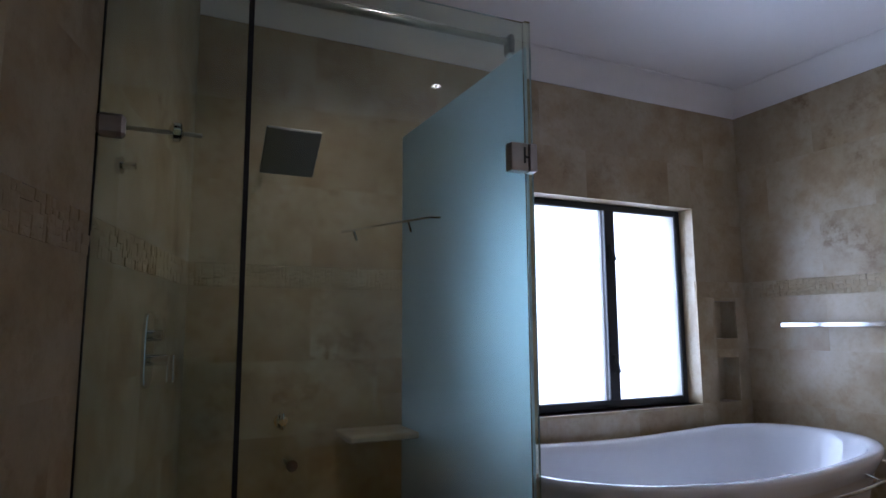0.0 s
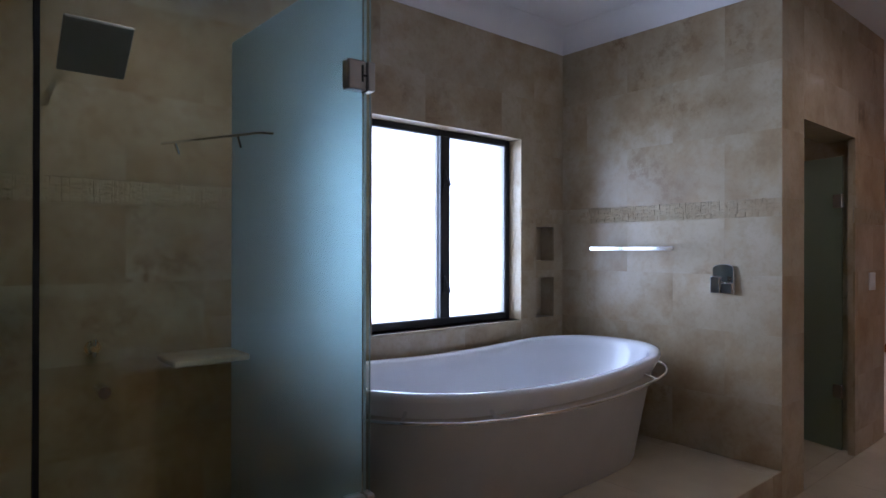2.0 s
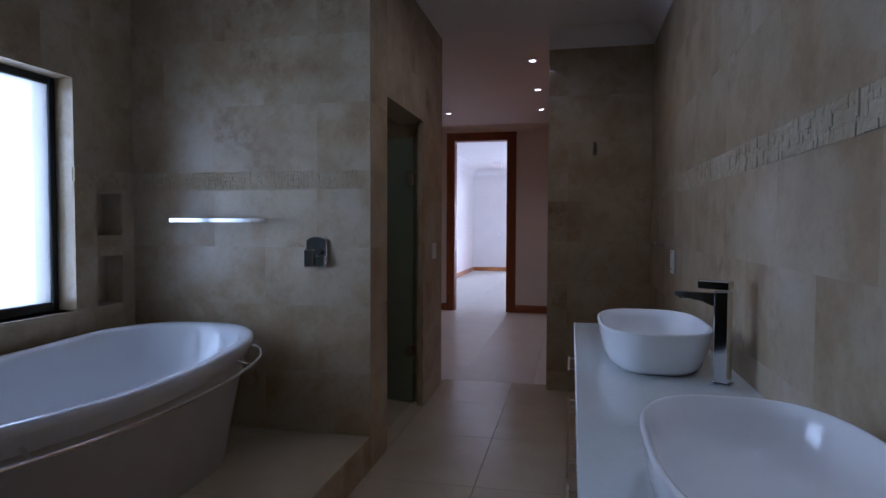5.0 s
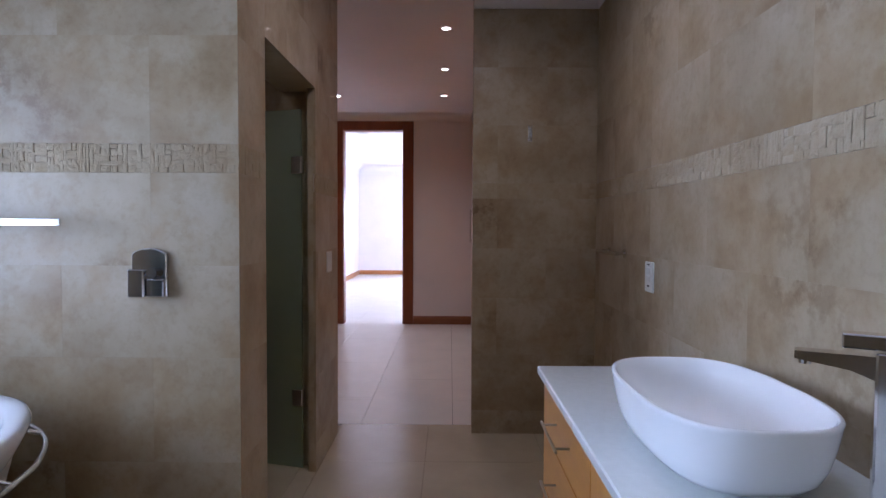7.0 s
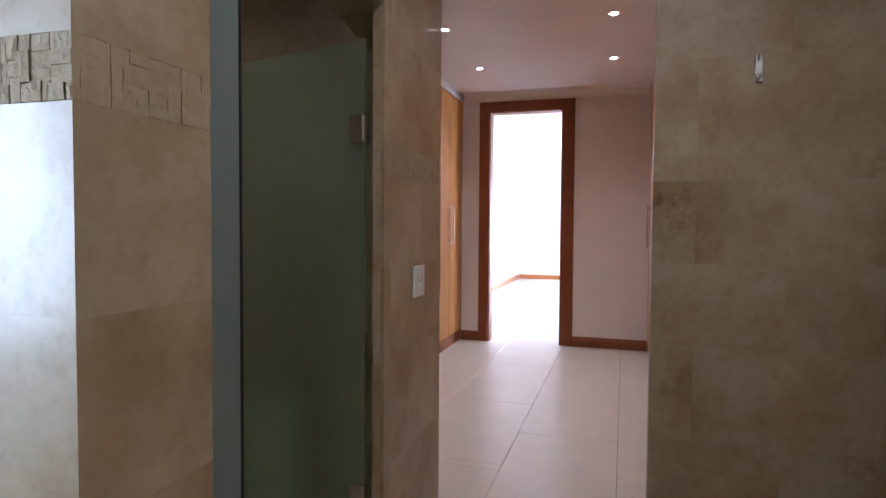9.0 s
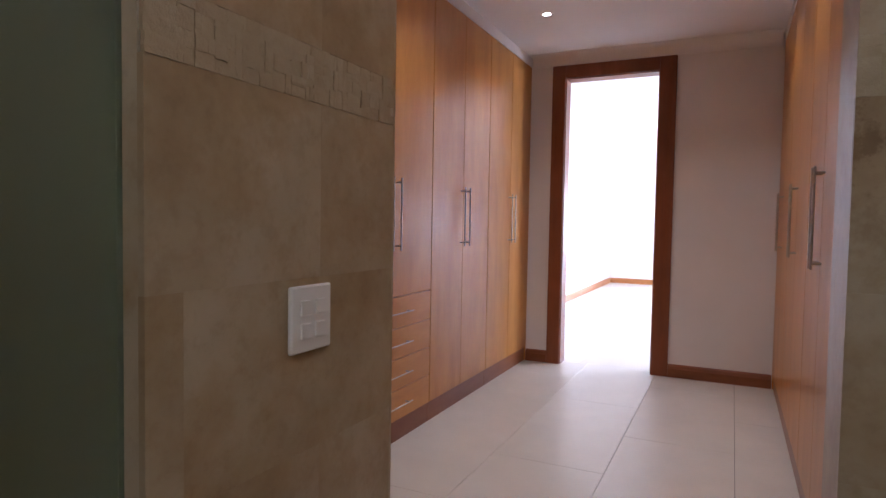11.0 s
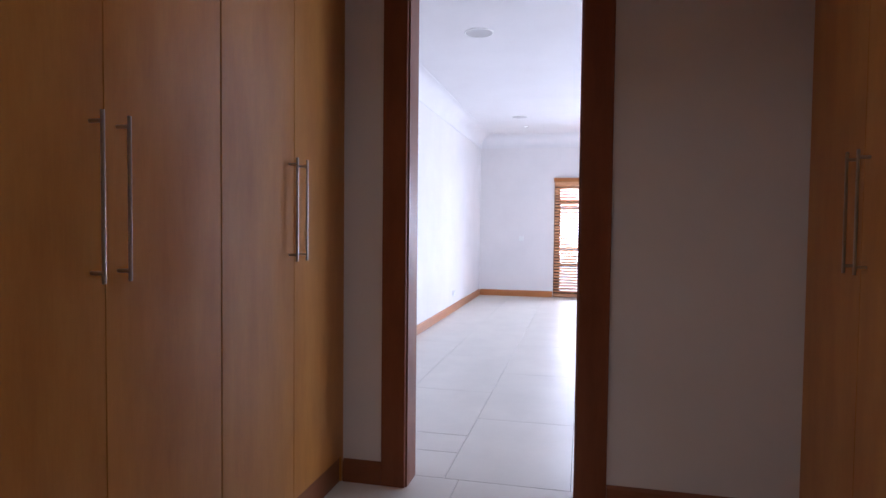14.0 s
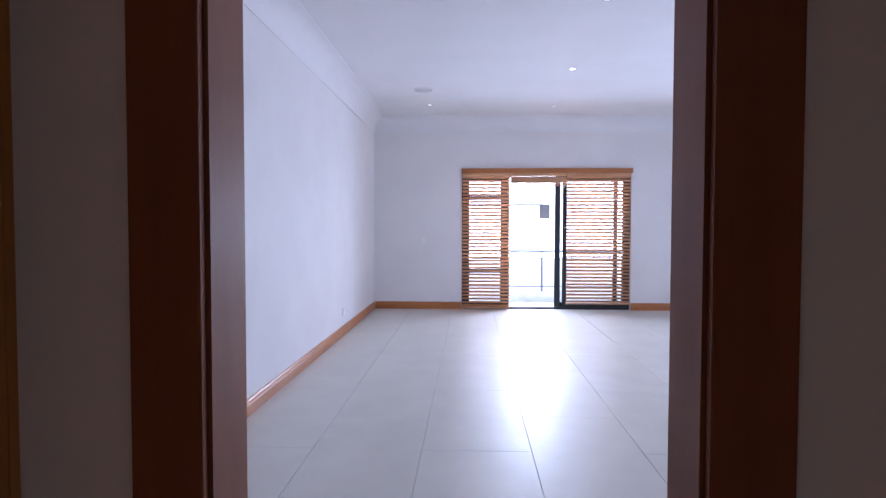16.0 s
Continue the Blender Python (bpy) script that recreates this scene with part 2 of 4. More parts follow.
def rod(bm, a, b, radius, seg=12, radius2=None):
    a, b = Vector(a), Vector(b)
    r = bmesh.ops.create_cone(bm, cap_ends=True, segments=seg, radius1=radius, radius2=radius if radius2 is None else radius2, depth=(b - a).length)
    q = (b - a).to_track_quat("Z", "Y").to_matrix().to_4x4()
    bmesh.ops.transform(bm, verts=r["verts"], matrix=Matrix.Translation((a + b) / 2) @ q)


def tube(bm, pts, radius, seg=10, closed=False):
    """A round bar swept along points."""
    rings = []
    n = len(pts)
    for i, p in enumerate(pts):
        a = Vector(pts[(i - 1) % n] if closed or i else pts[0])
        b = Vector(pts[(i + 1) % n] if closed or i < n - 1 else pts[-1])
        q = (b - a).to_track_quat("Z", "Y").to_matrix()
        rings.append([bm.verts.new(Vector(p) + q @ Vector((radius * math.cos(k * math.tau / seg), radius * math.sin(k * math.tau / seg), 0))) for k in range(seg)])
    for i in range(n if closed else n - 1):
        r0, r1 = rings[i], rings[(i + 1) % n]
        for k in range(seg):
            bm.faces.new((r0[k], r0[(k + 1) % seg], r1[(k + 1) % seg], r1[k]))
    if not closed:
        bm.faces.new(rings[0][::-1])
        bm.faces.new(rings[-1])


def loft(bm, rings, cap_first=False, cap_last=False):
    vs = [[bm.verts.new(p) for p in r] for r in rings]
    n = len(vs[0])
    for a, b in zip(vs, vs[1:]):
        for k in range(n):
            bm.faces.new((a[k], a[(k + 1) % n], b[(k + 1) % n], b[k]))
    if cap_first:
        bm.faces.new(vs[0][::-1])
    if cap_last:
        bm.faces.new(vs[-1])


def superellipse(cx, cy, a, b, z, p=2.5, n=64):
    out = []
    for k in range(n):
        t = k * math.tau / n
        c, s = math.cos(t), math.sin(t)
        out.append((cx + a * math.copysign(abs(c) ** (2 / p), c), cy + b * math.copysign(abs(s) ** (2 / p), s), z))
    return out


def finish(name, bm, material, smooth=False):
    bmesh.ops.recalc_face_normals(bm, faces=bm.faces)
    me = bpy.data.meshes.new(name)
    bm.to_mesh(me)
    bm.free()
    me.materials.append(material)
    if smooth:
        for f in me.polygons:
            f.use_smooth = True
        me.set_sharp_from_angle(angle=radians(50))
    return me


def part(name, bm, material, parent, label="", smooth=False):
    ob = new(name, finish(name, bm, material, smooth))
    ob.parent = parent
    if label:
        ob["label"] = label
    return ob


def thing(name, label, category, group="", at=(0, 0, 0)):
    ob = new(name)
    ob.location = at
    ob.empty_display_size = 0.1
    return tagged(ob, label, category, group)


def setting(name, bm, material, label, category="", smooth=False):
    ob = new(name, finish(name, bm, material, smooth))
    return tagged(ob, label, category, "", "structure")


def boxes(*bs, bevel=0.0):
    bm = bmesh.new()
    for b in bs:
        bx(bm, *b, bevel=bevel)
    return bm


# ---- plan ----
WIN_Y, RAIL_X, WC_Y, SOUTH_Y = 3.195, 3.34, 1.805, 0.22
STUB_X, STUB_Y, END_X = 5.08, 0.975, 5.08
DOOR_X, DOOR_T = 9.26, 0.14
FAR_X, BED_Y, BED_S = 17.39, 3.53, -2.6
STEP = 0.17
WALL_TOP = 2.9

# ---- shell ----
T = 0.012  # tile thickness over the masonry
setting("wall_window", boxes((-0.4, WIN_Y + T, 0, 1.80, WIN_Y + 0.24, WALL_TOP), (2.928, WIN_Y + T, 0, 3.07, WIN_Y + 0.24, WALL_TOP), (3.248, WIN_Y + T, 0, 3.6, WIN_Y + 0.24, WALL_TOP),
        (1.80, WIN_Y + T, 0, 2.928, WIN_Y + 0.24, 0.838), (1.80, WIN_Y + T, 1.985, 2.928, WIN_Y + 0.24, WALL_TOP),
        (3.07, WIN_Y + T, 0, 3.248, WIN_Y + 0.24, 0.841), (3.07, WIN_Y + T, 1.10, 3.248, WIN_Y + 0.24, 1.211), (3.07, WIN_Y + T, 1.434, 3.248, WIN_Y + 0.24, WALL_TOP),
        (3.07, WIN_Y + 0.11, 0.841, 3.248, WIN_Y + 0.24, 1.10), (3.07, WIN_Y + 0.11, 1.211, 3.248, WIN_Y + 0.24, 1.434)), TRAV, "travertine clad bathroom wall around a frosted window", "wall")
setting("wall_bath_end", boxes((RAIL_X + T, WC_Y + T, 0, RAIL_X + 0.16, WIN_Y + 0.2, WALL_TOP)), GROUT, "travertine tiled wall at the end of the bath", "wall")
setting("wall_toilet", boxes((RAIL_X + T, WC_Y + T, 0, 3.63, WC_Y + 0.2, WALL_TOP), (4.47, WC_Y + T, 0, 4.56, WC_Y + 0.04, WALL_TOP), (4.56, WC_Y + T, 0, END_X - T, WC_Y + 0.2, WALL_TOP), (END_X - T, 1.876, 0, 5.21, WC_Y + 0.2, WALL_TOP), (3.63, WC_Y + T, 1.985, 4.47, WC_Y + 0.2, WALL_TOP), (4.47, WC_Y + 0.04, 1.985, 4.56, WC_Y + 0.2, WALL_TOP)), TRAV, "travertine tiled wall with the toilet doorway", "wall")
setting("wall_toilet_back", boxes((RAIL_X + 0.16, 3.3, 0, 5.2, 3.45, WALL_TOP), (END_X - 0.1, WC_Y + 0.2, 0, END_X - 0.02, 3.3, WALL_TOP)), TRAV, "tiled back wall of the toilet", "wall")
setting("wall_vanity", boxes((-1.5, SOUTH_Y - 0.2, 0, STUB_X, SOUTH_Y - T, WALL_TOP)), GROUT, "travertine tiled wall behind the washbasins", "wall")
setting("wall_stub", boxes((STUB_X + T, SOUTH_Y - 0.2, 0, STUB_X + 0.2, STUB_Y - 0.004, WALL_TOP)), TRAV, "travertine tiled wall end beside the passage", "wall")
setting("wall_back", boxes((-1.6, SOUTH_Y - 0.2, 0, -1.5, 1.2, WALL_TOP), (-1.6, 1.2, 0, -0.3, 1.35, WALL_TOP)), TRAV, "plain tiled wall behind the entrance", "wall")

# the shower's side wall stands slightly out of square
SH0, SH1 = Vector((-0.37, 1.1, 0)), Vector((0.17, 3.25, 0))
side = (SH1 - SH0).normalized()
SIDE_M = Matrix.Translation(SH0) @ Matrix.Rotation(math.atan2(side.y, side.x), 4, "Z")
SIDE_L = (SH1 - SH0).length
ob = setting("wall_shower_side", boxes((0, T, 0, SIDE_L, 0.2, WALL_TOP)), GROUT, "travertine tiled wall beside the shower", "wall")
ob.matrix_world = SIDE_M

setting("wall_dressing_north", boxes((END_X, 3.42, 0, DOOR_X + 0.1, 3.55, WALL_TOP)), PLASTER, "white painted wall behind the wardrobes", "wall")
setting("wall_dressing_south", boxes((STUB_X + 0.2, 0.1, 0, DOOR_X + 0.1, 0.22, WALL_TOP)), PLASTER, "white painted wall behind the wardrobes", "wall")
D0, D1, DH = 1.732, 2.499, 2.52
setting("wall_bedroom_door", boxes((DOOR_X, BED_S - 0.2, 0, DOOR_X + DOOR_T, D0 - 0.03, 3.0), (DOOR_X, D1 + 0.03, 0, DOOR_X + DOOR_T, BED_Y + 0.2, 3.0), (DOOR_X, D0 - 0.03, DH + 0.03, DOOR_X + DOOR_T, D1 + 0.03, 3.0)), PLASTER, "white painted wall with a tall doorway", "wall")
setting("wall_bedroom_north", boxes((DOOR_X + DOOR_T, BED_Y, 0, FAR_X + 0.2, BED_Y + 0.2, 3.0)), PLASTER, "plain white painted bedroom wall", "wall")
setting("wall_bedroom_south", boxes((DOOR_X + DOOR_T, BED_S - 0.2, 0, 11.6, BED_S, 3.0), (14.8, BED_S - 0.2, 0, FAR_X + 0.2, BED_S, 3.0), (11.6, BED_S - 0.2, 0, 14.8, BED_S, 0.4), (11.6, BED_S - 0.2, 2.3, 14.8, BED_S, 3.0)), PLASTER, "white painted bedroom wall with a wide window", "wall")
S0, S1, SH = -0.29, 2.21, 2.03
setting("wall_bedroom_far", boxes((FAR_X, BED_S - 0.2, 0, FAR_X + 0.2, S0, 3.0), (FAR_X, S1, 0, FAR_X + 0.2, BED_Y + 0.2, 3.0), (FAR_X, S0, SH, FAR_X + 0.2, S1, 3.0)), PLASTER, "white painted bedroom wall with sliding balcony doors", "wall")

setting("ceiling_bathroom", boxes((-1.6, 0, CEIL, DOOR_X + 0.1, 3.6, CEIL + 0.15)), CEILING_PAINT, "white painted ceiling with recessed lights", "ceiling")
setting("ceiling_bedroom", boxes((DOOR_X + DOOR_T, BED_S - 0.2, BED_CEIL, FAR_X + 0.2, BED_Y + 0.2, BED_CEIL + 0.15)), CEILING_PAINT, "white painted bedroom ceiling", "ceiling")


def cornice(pts, top, drop, out, label):
    """A coved plaster moulding along the tops of walls; the room lies to the left of the line."""
    bm = bmesh.new()
    for a, b in zip(pts, pts[1:]):
        a, b = Vector((*a, 0)), Vector((*b, 0))
        d = (b - a).normalized()
        n = Vector((-d.y, d.x, 0))
        prof = [(0, -drop), (0.006, -drop)] + [(0.006 + (out - 0.006) * (1 - math.cos(k * math.pi / 20)), -drop + (drop - 0.004) * math.sin(k * math.pi / 20)) for k in range(1, 11)] + [(out, 0.002), (0, 0.002)]
        loft(bm, [[a + n * u + Vector((0, 0, top + w)) for u, w in prof], [b + n * u + Vector((0, 0, top + w)) for u, w in prof]], True, True)
    return setting("trim_cornice", bm, CEILING_PAINT, label, "cornice", True)


cornice([(RAIL_X, WC_Y), (RAIL_X, WIN_Y), (-0.2, WIN_Y)], CEIL, 0.13, 0.13, "white coved plaster cornice in the bathroom")
cornice([(-1.5, SOUTH_Y), (STUB_X, SOUTH_Y), (STUB_X, STUB_Y)], CEIL, 0.13, 0.13, "white coved plaster cornice above the washbasins")
cornice([(DOOR_X, 0.85), (DOOR_X, 2.8)], CEIL, 0.09, 0.12, "white coved plaster cornice above the doorway")
cornice([(FAR_X, BED_S), (FAR_X, BED_Y), (DOOR_X + DOOR_T, BED_Y)], BED_CEIL, 0.22, 0.2, "white coved plaster cornice in the bedroom")

# floors
floor_bath = setting("floor_bathroom", boxes((-1.6, 0, -0.12, 5.24, 3.45, -T)), GROUT, "cream stone tiled bathroom floor", "floor")
floor_dress = setting("floor_dressing", boxes((5.24, 0.1, -0.12, DOOR_X + DOOR_T, 3.55, -T - 0.001)), GROUT_GREY, "glossy cream tiled dressing room floor", "floor")
floor_bed = setting("floor_bedroom", boxes((DOOR_X + DOOR_T, BED_S - 0.2, -0.12, FAR_X + 0.2, BED_Y + 0.2, -T)), GROUT_GREY, "glossy cream tiled bedroom floor", "floor")
platform = setting("floor_platform", boxes((-0.3, WC_Y + T, -T, RAIL_X + T, WIN_Y + T, STEP - T)), GROUT, "raised stone tiled step under the bath and shower", "floor")

# ---- bathroom: the large things ----
# bath on the step, with a chrome rail round its skirt
BX, BY, BZ = 2.26, 2.665, 0.755
bath = thing("bathtub", "white oval freestanding bathtub with a skirt darkened as in shade, on the stone step", "bathtub", at=(BX, BY, STEP))
Q = STEP
bm = bmesh.new()
A, B = 0.985, 0.475
def oval(a, b, p):
    """Straight along the middle of the long sides, rounded at the ends."""
    out = []
    for k in range(80):
        t = k * math.tau / 80
        c, d = math.cos(t), math.sin(t)
        out.append((math.copysign(abs(c) ** (2 / p), c) * (a - 0.3) + 0.3 * max(-1.0, min(1.0, c * 2.2)), b * math.copysign(abs(d) ** (2 / p), d)))
    return out


def ring(a, b, z, p=2.3):
    """A level oval, dipping in the middle of its long sides towards the rim."""
    dip = 0.042 * max(0.0, min(1.0, (z - 0.45) / 0.25))
    return [(x, y, z - Q - dip * max(0.0, 1 - (x / A) ** 2) ** 2) for x, y in oval(a, b, p)]


loft(bm, [ring(A - 0.04, B - 0.038, BZ - 0.1), ring(A - 0.022, B - 0.02, BZ - 0.07), ring(A - 0.004, B - 0.004, BZ - 0.035), ring(A + 0.002, B + 0.002, BZ - 0.016), ring(A - 0.003, B - 0.003, BZ - 0.004), ring(A - 0.014, B - 0.014, BZ), ring(A - 0.05, B - 0.048, BZ - 0.003),
          ring(A - 0.066, B - 0.062, BZ - 0.016), ring(A - 0.085, B - 0.075, BZ - 0.06), ring(A - 0.15, B - 0.1, BZ - 0.2), ring(A - 0.235, B - 0.15, BZ - 0.36), ring(A - 0.3, B - 0.2, BZ - 0.415), ring(A - 0.5, B - 0.34, BZ - 0.435)], False, True)
part("tub", bm, ACRYLIC, bath, smooth=True)
bm = bmesh.new()
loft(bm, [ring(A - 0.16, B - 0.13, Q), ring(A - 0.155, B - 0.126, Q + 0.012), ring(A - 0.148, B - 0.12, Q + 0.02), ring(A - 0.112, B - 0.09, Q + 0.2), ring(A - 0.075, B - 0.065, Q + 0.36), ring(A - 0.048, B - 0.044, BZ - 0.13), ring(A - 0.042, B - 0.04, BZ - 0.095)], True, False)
part("skirt", bm, SHADED_APRON, bath, "tapering bath skirt, shade put into its colour", True)
RA, RB, RZ = A + 0.03, B + 0.035, BZ - 0.1
bm = bmesh.new()
tube(bm, ring(RA, RB, RZ), 0.008, 8, True)
part("rail", bm, CHROME, bath, "chrome rail running round the bath", True)
rail_line, inner = ring(RA, RB, RZ), ring(A - 0.025, B - 0.023, BZ - 0.075)
for k in (8, 15, 25, 32, 48, 55, 65, 72):
    bm = bmesh.new()
    rod(bm, inner[k], rail_line[k], 0.0075, 8)
    part("bracket", bm, CHROME, bath, smooth=True)
bm = bmesh.new()
rod(bm, (0.0, 0.02, BZ - 0.436 - Q), (0.0, 0.02, BZ - 0.425 - Q), 0.035, 20)
part("waste", bm, CHROME, bath, "chrome waste")

# frosted window
win = setting("window_1", boxes((1.80, WIN_Y + 0.1, 0.838, 1.838, WIN_Y + 0.15, 1.985), (2.89, WIN_Y + 0.1, 0.838, 2.928, WIN_Y + 0.15, 1.985), (1.838, WIN_Y + 0.1, 0.838, 2.89, WIN_Y + 0.15, 0.882), (1.838, WIN_Y + 0.1, 1.947, 2.89, WIN_Y + 0.15, 1.985), bevel=0.004), BLACK_ALU, "dark aluminium window with two frosted panes", "window")
bm = boxes((2.329, WIN_Y + 0.08, 0.882, 2.401, WIN_Y + 0.15, 1.947), bevel=0.004)
part("mullion", bm, BLACK_ALU, win)
for a, b in ((1.838, 2.329), (2.401, 2.89)):
    part("pane", boxes((a, WIN_Y + 0.112, 0.882, b, WIN_Y + 0.118, 1.947)), FROST_PALE, win, "frosted white pane")
for z in (1.08, 1.70):
    bm = boxes((2.352, WIN_Y + 0.068, z - 0.05, 2.366, WIN_Y + 0.08, z + 0.05), bevel=0.003)
    rod(bm, (2.358, WIN_Y + 0.06, z + 0.03), (2.372, WIN_Y + 0.045, z - 0.045), 0.006, 8)
    part("stay_handle", bm, BLACK_ALU, win, "dark casement handle")
part("window_sill", boxes((1.80, WIN_Y - 0.004, 0.822, 2.928, WIN_Y + 0.1, 0.838)), TRAV, win, "travertine sill")

# shower enclosure
GL, GC, GT = Vector((-0.097, 2.193, STEP)), Vector((1.092, 2.155, STEP)), 2.264
gdir = (GC - GL).normalized()
GM = Matrix.Translation(GL) @ Matrix.Rotation(math.atan2(gdir.y, gdir.x), 4, "Z")
GW = (GC - GL).length
shower = thing("shower_enclosure", "frameless glass shower enclosure with a frosted side panel", "shower")
shower.matrix_world = GM
H = GT - STEP
SEAL = 0.343
part("fixed_pane", boxes((0.004, -0.005, 0.01, SEAL - 0.006, 0.005, H), bevel=0.001), GLASS, shower, "clear fixed glass pane")
part("door_pane", boxes((SEAL + 0.006, -0.005, 0.015, GW - 0.012, 0.005, H), bevel=0.001), GLASS, shower, "clear hinged glass shower door")
part("seal", boxes((SEAL - 0.0055, -0.006, 0.01, SEAL + 0.0055, 0.006, H)), RUBBER, shower, "black door seal")
part("wall_seal", boxes((-0.004, -0.006, 0.01, 0.004, 0.006, H)), RUBBER, shower)
bm = bmesh.new()
rod(bm, (0.02, 0.03, H - 0.06), (GW - 0.03, 0.03, H - 0.06), 0.012, 10)
part("header_bar", bm, STEEL, shower, "steel bar bracing the glass", True)
bm = boxes((GW - 0.06, 0.0, H - 0.11, GW - 0.04, 0.042, H - 0.045), bevel=0.004)
part("bar_clamp", bm, STEEL, shower)
gback = GM.inverted() @ Vector((1.075, WIN_Y + 0.001, STEP))
bm = boxes((0, -0.005, 0.01, (Vector((gback.x, gback.y)) - Vector((GW, 0))).length - 0.004, 0.005, H - 0.08), bevel=0.001)
fp = part("frosted_panel", bm, FROST, shower, "frosted glass side panel")
fp.matrix_basis = Matrix.Translation((GW, 0.006, 0)) @ Matrix.Rotation(math.atan2(gback.y, gback.x - GW), 4, "Z")
part("edge_strip", boxes((GW - 0.012, -0.014, 0.01, GW + 0.008, -0.004, H)), GLASS, shower, "clear edge strip")
for z in (1.81 - STEP, 0.32):
    hg = part("hinge", boxes((GW - 0.075, -0.022, z - 0.045, GW - 0.012, 0.018, z + 0.045), bevel=0.004), NICKEL, shower, "square satin nickel glass hinge")
    part("hinge_leaf", boxes((GW - 0.01, -0.026, z - 0.045, GW + 0.018, 0.02, z + 0.045), bevel=0.004), NICKEL, hg)
    part("hinge_pin", boxes((GW - 0.03, -0.0245, z - 0.02, GW - 0.024, -0.0215, z + 0.03), (GW - 0.024, -0.0245, z - 0.004, GW - 0.012, -0.0215, z + 0.002)), RUBBER, hg)
part("wall_clamp", boxes((0.0, -0.02, 1.77 - STEP - 0.027, 0.062, 0.02, 1.77 - STEP + 0.027), bevel=0.008), NICKEL, shower, "square steel wall clamp")
bm = bmesh.new()
rod(bm, (0.05, 0.03, 1.778 - STEP), (0.235, 0.05, 1.784 - STEP), 0.006, 10)
part("brace_rod", bm, STEEL, shower, "thin steel rod beside the clamp", True)
bm = bmesh.new()
for r0, r1, xa, xb in ((0.012, 0.026, 0.156, 0.164), (0.026, 0.026, 0.164, 0.18), (0.026, 0.012, 0.18, 0.188)):
    rod(bm, (xa, 0.043, 1.783 - STEP), (xb, 0.045, 1.783 - STEP), r0, 16, r1)
part("rod_knob", bm, CHROME, shower, "round chrome knob", True)
part("wall_clamp", boxes((0.0, -0.02, 0.3, 0.055, 0.02, 0.35), bevel=0.006), STEEL, shower)
bm = bmesh.new()
rod(bm, (SEAL + 0.13, -0.035, 0.95 - STEP), (SEAL + 0.13, 0.035, 0.95 - STEP), 0.014, 12)
part("door_knob", bm, CHROME, shower, "small chrome door knob", True)

# vanity
V0, V1, VF, VZ = 0.6, 3.655, 0.778, 0.755
top = tagged(new("worktop", finish("worktop", boxes((V0, SOUTH_Y + 0.002, VZ - 0.03, V1, VF, VZ), bevel=0.004), QUARTZ)), "white stone worktop on the maple vanity", "worktop")
units = 4
uw = (V1 - V0 - 0.04) / units
for k in range(units):
    x0, x1 = V0 + 0.02 + k * uw, V0 + 0.02 + (k + 1) * uw - 0.001
    u = thing("vanity_unit", "maple vanity unit with drawers and bar handles", "cabinet", "vanity units under the worktop", ((x0 + x1) / 2, 0.5, 0))
    ox, oy = (x0 + x1) / 2, 0.5
    part("body", boxes((x0 - ox, SOUTH_Y + 0.004 - oy, 0.1, x1 - ox, VF - 0.045 - oy, VZ - 0.031)), MAPLE, u)
    part("plinth", boxes((x0 - ox, SOUTH_Y + 0.004 - oy, 0, x1 - ox, VF - 0.09 - oy, 0.099)), MAHOGANY_H, u, "dark red-brown plinth")
    if k in (3, 1):
        for z0, z1 in ((0.105, 0.31), (0.314, 0.52), (0.524, 0.72)):
            d = part("drawer_front", boxes((x0 + 0.002 - ox, VF - 0.044 - oy, z0, x1 - 0.002 - ox, VF - 0.024 - oy, z1), bevel=0.001), MAPLE_H, u)
            bm = bmesh.new()
            zz = (z0 + z1) / 2
            rod(bm, (-0.14, VF + 0.022 - oy, zz), (0.14, VF + 0.022 - oy, zz), 0.005, 8)
            for s in (-0.11, 0.11):
                rod(bm, (s, VF - 0.024 - oy, zz), (s, VF + 0.022 - oy, zz), 0.004, 8)
            part("handle", bm, STEEL, d, "brushed steel bar handle", True)
    else:
        for s in (-1, 1):
            a, b = (x0 + 0.002 - ox, -0.001) if s < 0 else (0.001, x1 - 0.002 - ox)
            d = part("door", boxes((a, VF - 0.044 - oy, 0.105, b, VF - 0.024 - oy, 0.72), bevel=0.001), MAPLE, u)
            bm = bmesh.new()
            hx = s * 0.035
            rod(bm, (hx, VF + 0.022 - oy, 0.4), (hx, VF + 0.022 - oy, 0.66), 0.005, 8)
            for zz in (0.43, 0.63):
                rod(bm, (hx, VF - 0.024 - oy, zz), (hx, VF + 0.022 - oy, zz), 0.004, 8)
            part("handle", bm, STEEL, d, "brushed steel bar handle", True)


